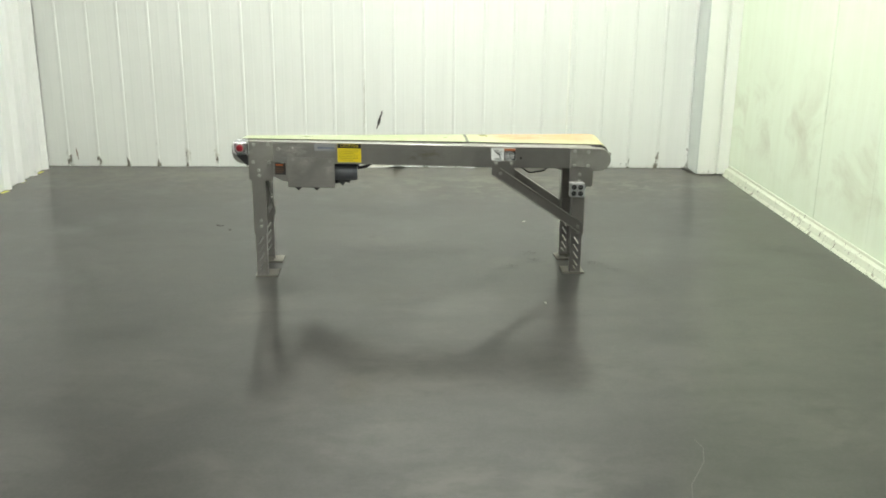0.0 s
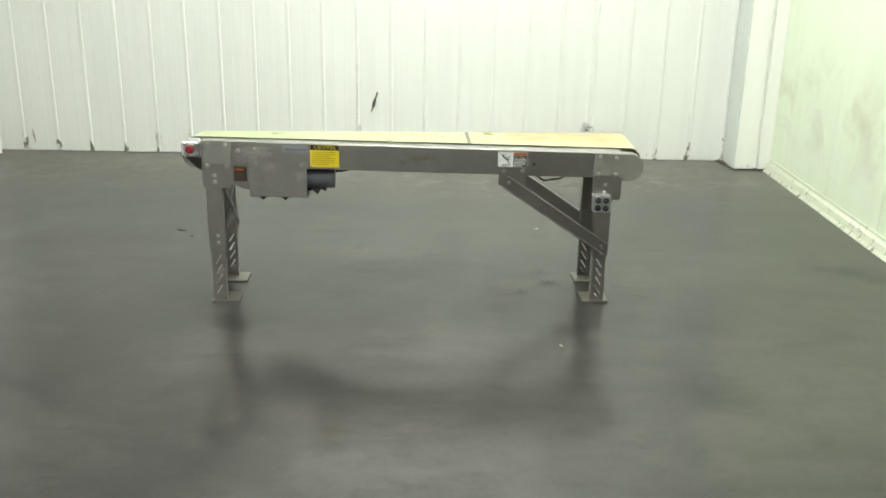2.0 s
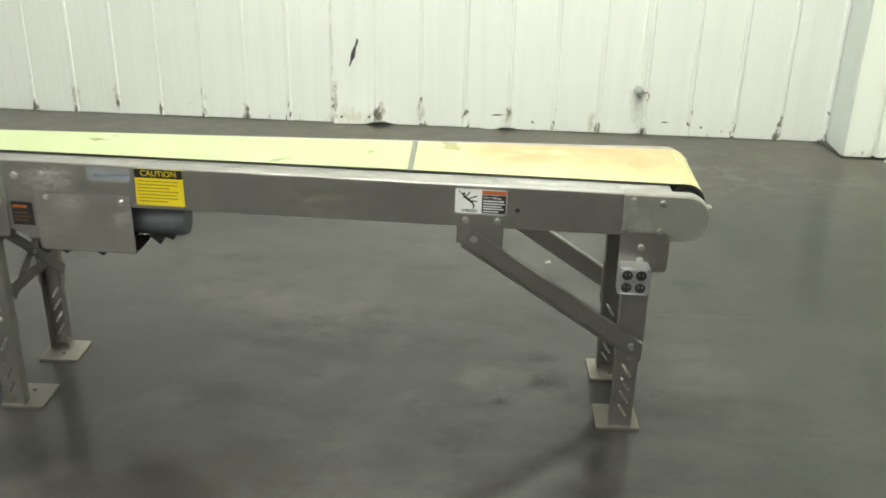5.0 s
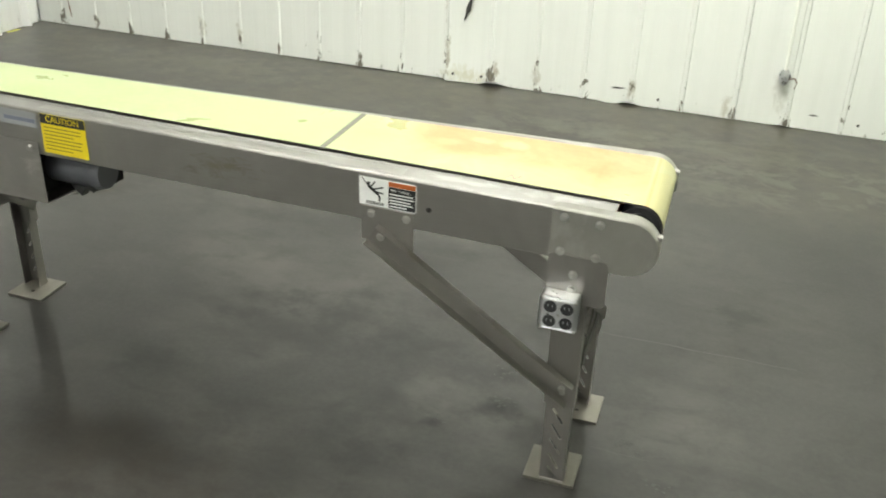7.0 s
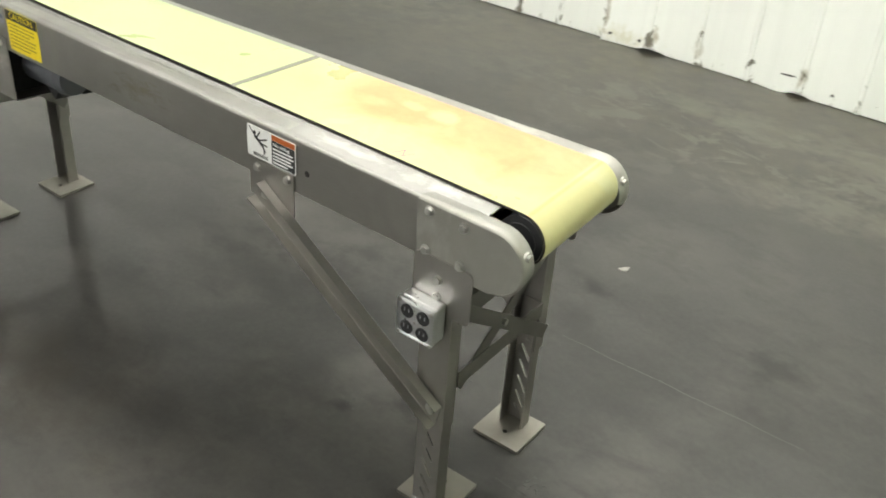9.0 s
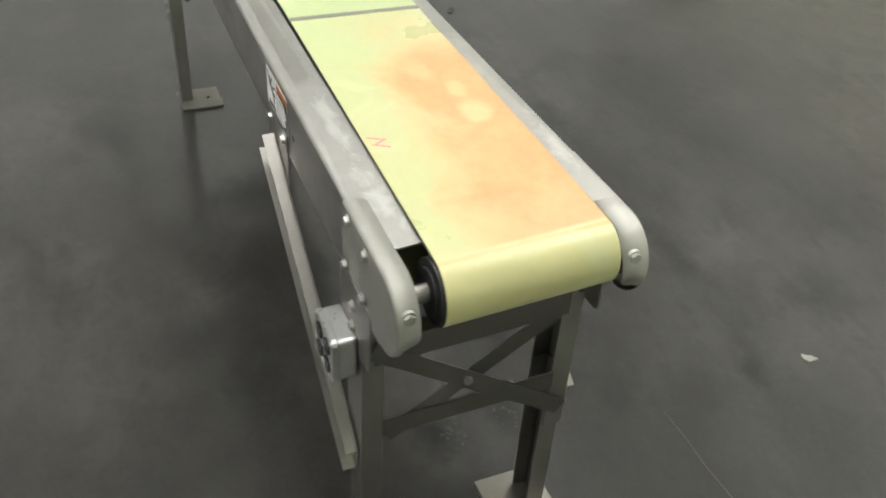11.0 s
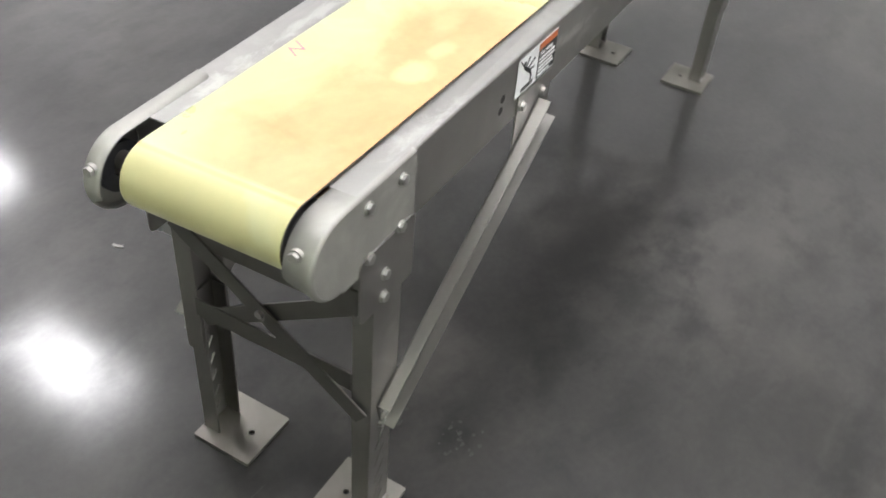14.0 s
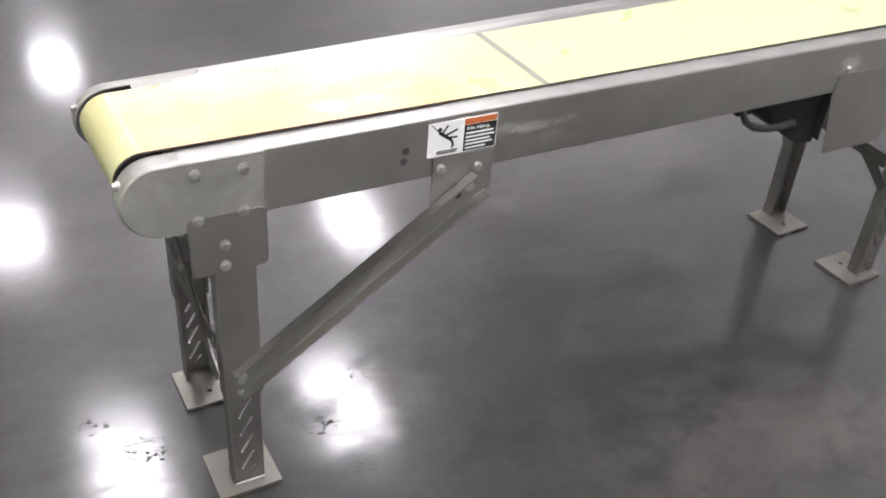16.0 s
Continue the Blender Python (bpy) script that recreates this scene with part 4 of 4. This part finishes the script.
cpart("text_bar", box((-0.700, y - 0.0014, 0.846), (-0.592, y - 0.0008, 0.858)), BLUE, name_plate)


# ---- drive: guard under the infeed end, gear motor, stop button
guard = cpart("drive_guard", plate(rounded(-0.900, 0.592, -0.592, 0.786, 0.004, 2), [], FRONT - 0.002, -0.003, "xz"), GUARD, conveyor, "scuffed sheet steel drive guard")
cpart("guard_rear", plate([(-0.900, 0.556), (-0.668, 0.556), (-0.628, 0.742), (-0.640, 0.80), (-0.900, 0.80)], [], REAR + 0.001, 0.003, "xz"), STEEL, guard)
cpart("guard_bottom", box((-0.898, FRONT + 0.001, 0.588), (-0.594, -0.04, 0.591)), STEEL_DARK, guard)
cpart("guard_end", box((-0.900, FRONT + 0.001, 0.592), (-0.897, REAR - 0.001, 0.745)), STEEL_DARK, guard)
# sheet that stands in for the shade within the open guard
cpart("guard_inside_shade", box((-0.640, -0.198, 0.600), (-0.636, REAR - 0.004, 0.744)), HOLLOW_SHADE, guard, "near-black sheet painted as the shaded inside of the guard")
for bx, bz in ((-0.862, 0.770), (-0.622, 0.766)):
    bolt(guard, bx, bz, -1, FRONT - 0.005, 0.0085)
for bx in (-0.835, -0.715):
    cpart("wing_nut", rod((bx, FRONT + 0.03, 0.587), (bx, FRONT + 0.03, 0.568), 0.024, 8, None, 0.004), BLACK, guard)
for bx, bz in ((-0.955, 0.836), (-0.868, 0.842)):
    bolt(rail_front, bx, bz, -1, FRONT - 0.0002, 0.011)
bolt(rail_rear, -0.66, 0.815, 1, REAR + 0.004, 0.010)
bracket = cpart("drive_bracket", plate([(-0.996, 0.655), (-0.930, 0.625), (-0.898, 0.625), (-0.898, 0.790), (-0.996, 0.790)], [[(-0.982, 0.745), (-0.920, 0.745), (-0.920, 0.768), (-0.982, 0.768)]], FRONT + 0.001, 0.003, "xz"), STEEL)
decal = cpart("warning_label", plate(rounded(-0.982, 0.668, -0.912, 0.745, 0.002, 2), [], FRONT + 0.0005, -0.0008, "xz"), INK, bracket, "small black and orange safety label")
cpart("orange_band", box((-0.976, FRONT - 0.0012, 0.727), (-0.930, FRONT - 0.0005, 0.737)), ORANGE, decal)
for k in range(3):
    cpart("text_bar", box((-0.974, FRONT - 0.0012, 0.682 + 0.013 * k), (-0.930 + 0.008 * (k % 2), FRONT - 0.0005, 0.686 + 0.013 * k)), RUST, decal)
bm = rod((-0.634, -0.105, 0.680), (-0.475, -0.105, 0.680), 0.056, 32)
motor = cpart("gear_motor", bm, MOTOR, conveyor, "dark grey electric gear motor")
cpart("fan_cover", rod((-0.475, -0.105, 0.680), (-0.447, -0.105, 0.680), 0.060, 32, None, 0.052), MOTOR, motor)
cpart("mounting_foot", plate([(-0.585, 0.632), (-0.490, 0.632), (-0.500, 0.606), (-0.527, 0.618), (-0.545, 0.588), (-0.575, 0.614)], [], -0.12, 0.03, "xz"), BLACK, motor)
# terminal box and mount take the same colour, darkened for shade
cpart("terminal_box", box((-0.60, -0.05, 0.60), (-0.50, 0.04, 0.70), 0.006), HOLLOW_SHADE, motor)
cpart("motor_mount", plate([(-0.650, 0.578), (-0.585, 0.584), (-0.470, 0.662), (-0.418, 0.742), (-0.650, 0.742)], [], 0.0, 0.19, "xz"), HOLLOW_SHADE, motor, "black motor mount, darkened for the shade behind the motor")
cable = [(-0.358, 0.17, 0.746), (-0.352, 0.18, 0.718), (-0.362, 0.19, 0.692), (-0.390, 0.197, 0.674), (-0.430, 0.20, 0.665), (-0.480, 0.20, 0.660), (-0.55, 0.19, 0.656)]
part("cable", rack(tube(cable, 0.0105)), BLACK, motor, "black motor cable")
loop = [(0.640 + 0.24 * k / 14, -0.02 + 0.02 * math.sin(k), 0.752 - 0.062 * math.sin(math.pi * k / 14) - 0.02 * (k not in (0, 14))) for k in range(15)]
part("cable", rack(tube(loop, 0.0055)), BLACK, conveyor, "black cable sagging below the frame")
rear_loop = [(-0.93, 0.16, 0.745), (-0.90, 0.17, 0.68), (-0.94, 0.175, 0.62), (-1.0, 0.17, 0.60), (-1.04, 0.16, 0.64), (-1.05, 0.15, 0.72)]
part("cable", rack(tube(rear_loop, 0.008)), BLACK, conveyor)

stop = cpart("stop_button_box", box((-1.236, -0.298, 0.800), (-1.142, -0.222, 0.888), 0.012), GALV, conveyor, "grey cast stop button box with a red button")
cpart("box_flange", box((-1.222, -0.223, 0.786), (-1.150, -0.2145, 0.898), 0.003), GALV, stop)
cpart("button_collar", rod((-1.189, -0.298, 0.846), (-1.189, -0.305, 0.846), 0.026, 24), BOLT, stop)
bm = rod((-1.189, -0.304, 0.846), (-1.189, -0.316, 0.846), 0.012, 20)
rod((-1.189, -0.316, 0.846), (-1.189, -0.324, 0.846), 0.0205, 28, bm)
rod((-1.189, -0.324, 0.846), (-1.189, -0.329, 0.846), 0.0205, 28, bm, 0.014)
cpart("red_button", bm, RED, stop, "red mushroom button")
cpart("box_bracket", plate([(-1.225, 0.795), (-1.150, 0.795), (-1.150, 0.728), (-1.165, 0.735)], [], -0.250, 0.030, "xz"), BLACK, stop)

# ---- outlet box on the outfeed leg
outlet = cpart("outlet_box", box((0.967, -0.262, 0.568), (1.066, -0.2245, 0.664), 0.006), GALV, conveyor, "galvanised outlet box with four black sockets")
cover = cpart("cover_plate", box((0.965, -0.272, 0.566), (1.068, -0.262, 0.666), 0.0098), GALV, outlet)
for cx in (0.9945, 1.0385):
    for cz in (0.592, 0.636):
        sock = cpart("socket", rod((cx, -0.2718, cz), (cx, -0.2745, cz), 0.0172, 24), BLACK, cover, "black round socket")
        for sx in (-0.006, 0.006):
            cpart("blade_slot", box((cx + sx - 0.0011, -0.2755, cz - 0.001), (cx + sx + 0.0011, -0.2744, cz + 0.008)), GREYBLUE, sock)
for cx in (0.9725, 1.0605):
    for cz in (0.5695, 0.6575):
        cpart("screw", rod((cx, -0.272, cz), (cx, -0.2742, cz), 0.0045, 12), BOLT, cover)
cpart("screw", rod((1.0165, -0.272, 0.614), (1.0165, -0.2742, 0.614), 0.0035, 12), BOLT, cover)


# ---------------------------------------------------------------- small things in the room
def conduit():
    root = new("conduit")
    root.matrix_world = ROOM @ pose(1.497, BACK - 0.045, 0.30)
    tagged(root, "thin painted conduit down the cladding ending in a rusty fitting", "conduit")
    part("pipe", rod((0, 0, 0.03), (0, 0, 4.2), 0.0105, 14), TRIM, root)
    part("fitting", rod((0, 0, -0.012), (0, 0, 0.05), 0.024, 18, None, 0.018), GALV, root, "dull grey pipe fitting")
    part("nut", rod((0, -0.022, -0.004), (0, -0.042, -0.004), 0.026, 6), GALV, root)
    part("wall_flange", rod((0.002, 0.026, 0.012), (0.002, 0.014, 0.012), 0.034, 20), GALV, root, "dull wall flange")
    part("hook", tube([(0.03, 0.0, 0.0), (0.06, -0.004, 0.01), (0.075, -0.004, -0.015), (0.066, -0.002, -0.05)], 0.004, 8), RUST, root)


conduit()


def ragged(name, cx, cz, w, h, lean, material, label, category, seed, lift=0.022):
    """A torn or scuffed patch with an uneven outline, lying on the back wall."""
    rnd = random.Random(seed)
    left, right = [], []
    n = 9
    for i in range(n + 1):
        t = i / n
        half = w / 2 * (0.25 + 0.9 * math.sin(math.pi * min(1, t * 1.02)) ** 0.8) * rnd.uniform(0.55, 1.15)
        mid = cx + lean * (t - 0.5) + rnd.uniform(-0.12, 0.12) * w
        left.append((mid - half, cz + h * (t - 0.5)))
        right.append((mid + half, cz + h * (t - 0.5)))
    ob = new(name, mesh_of(name, plate(left[::-1] + right, [], BACK - lift, 0.003, "xz"), material))
    ob.matrix_world = ROOM
    return tagged(ob, label, category)


ragged("cladding_tear", -0.437, 0.50, 0.026, 0.19, 0.055, HOLE_DARK, "dark ragged tear in the white cladding", "tear", 4)
ragged("cladding_tear", 0.555, 0.105, 0.09, 0.010, 0.02, HOLE_DARK, "dark torn lip low on the cladding", "tear", 7)
ragged("cladding_tear", 1.70, 0.10, 0.045, 0.009, 0.01, HOLE_DARK, "small dark tear low on the cladding", "tear", 9)
ragged("cladding_tear", -3.56, 0.14, 0.011, 0.13, -0.02, RUST, "dark rub mark at the corner of the cladding", "rub mark", 12)


def scrap(name, x, y, size, material, label, category, seed):
    rnd = random.Random(seed)
    pts = []
    for i in range(9):
        a = 2 * math.pi * i / 9
        r = size * rnd.uniform(0.45, 1.0)
        pts.append((r * math.cos(a), 0.5 * r * math.sin(a)))
    bm = plate(pts, [], 0.001, 0.003, "xy")
    for v in bm.verts:
        v.co.z += 0.10 * abs(v.co.x) * rnd.uniform(0.2, 1)
    low = min(v.co.z for v in bm.verts)
    for v in bm.verts:
        v.co.z -= low
    ob = new(name, mesh_of(name, bm, material))
    ob.matrix_world = pose(x, y, 0.0005, 0, 0, rnd.uniform(0, 180))
    return tagged(ob, label, category, "scraps on the floor")


scrap("paper_scrap", 0.882, 1.163, 0.032, SCRAP, "crumpled pale scrap lying on the concrete floor", "scrap", 1)
scrap("paper_scrap", 0.738, -0.815, 0.018, SCRAP, "tiny pale chip lying on the concrete floor", "scrap", 2)
scrap("paper_scrap", -1.04, -0.09, 0.040, SCRAP, "flat pale scrap beside a conveyor leg", "scrap", 3)
scrap("dirt_clod", -1.598, 1.119, 0.042, GREASE, "dark clod of dirt on the concrete floor", "dirt", 5)
scrap("dirt_clod", -1.50, 0.98, 0.028, GREASE, "small dark clod of dirt on the floor", "dirt", 6)
for u, v, s in ((-3.835, 2.22, 1), (-3.84, 2.66, 2), (-3.84, 3.08, 3)):
    rnd = random.Random(s)
    bm = plate([(-0.018, -0.05), (0.014, -0.055), (0.02, 0.02), (0.01, 0.06), (-0.012, 0.045)], [], 0.0006, 0.0012, "xy")
    ob = new("tape_patch", mesh_of("tape_patch", bm, TAPE))
    ob.matrix_world = ROOM @ pose(u, v, 0, 0, 0, rnd.uniform(-12, 12))
    tagged(ob, "worn patch of yellow floor tape beside the wall", "tape", "tape patches along the wall")


def scratch(points, width):
    bm = bmesh.new()
    left, right = [], []
    for i, p in enumerate(points):
        a, b = Vector(points[max(i - 1, 0)]), Vector(points[min(i + 1, len(points) - 1)])
        n = (b - a).normalized()
        n = Vector((-n.y, n.x)) * width / 2 * (0.4 + 0.6 * math.sin(math.pi * (i + 0.5) / len(points)))
        left.append(bm.verts.new((p[0] + n.x, p[1] + n.y, 0.0012)))
        right.append(bm.verts.new((p[0] - n.x, p[1] - n.y, 0.0012)))
    for i in range(len(points) - 1):
        bm.faces.new((left[i], left[i + 1], right[i + 1], right[i]))
    ob = new("floor_scratch", mesh_of("floor_scratch", bm, SCORE))
    return tagged(ob, "thin pale scratch in the concrete floor", "scratch", kind="structure")


scratch([(1.11, -2.62), (1.125, -2.70), (1.09, -2.82), (1.03, -2.92), (0.98, -3.0), (0.945, -3.12), (0.93, -3.25)], 0.0045)
scratch([(0.92 + 0.09 * i, 0.660 + 0.003 * math.sin(2.1 * i)) for i in range(10)], 0.0035)
scratch([(1.30, -0.022), (1.25, -0.018), (1.19, -0.018), (1.12, -0.012)], 0.0016)


def specks(x, y, reach, count, seed):
    """A patch of small dark crumbs and scabs stuck to the floor."""
    rnd = random.Random(seed)
    bm = bmesh.new()
    for _ in range(count * 3):
        a, d = rnd.uniform(0, 2 * math.pi), reach * rnd.random() ** 0.7
        cx, cy, r = x + d * math.cos(a), y + 0.8 * d * math.sin(a), rnd.uniform(0.0015, 0.0075)
        k = rnd.randint(5, 7)
        pts = [(cx + r * rnd.uniform(0.5, 1.2) * math.cos(2 * math.pi * i / k), cy + r * rnd.uniform(0.4, 1.0) * math.sin(2 * math.pi * i / k)) for i in range(k)]
        plate(pts, [], 0.0002, 0.0006, "xy", bm)
    ob = new("dirt_specks", mesh_of("dirt_specks", bm, CRUMB))
    return tagged(ob, "patch of small dark dirt specks on the concrete floor", "dirt", kind="stuff")


for n, (x, y, r, c) in enumerate(((0.80, 0.11, 0.055, 10), (0.63, -0.03, 0.05, 7), (0.78, 0.28, 0.06, 8), (1.22, 0.01, 0.07, 10), (1.33, -0.12, 0.05, 6))):
    specks(x, y, r, c, 40 + n)
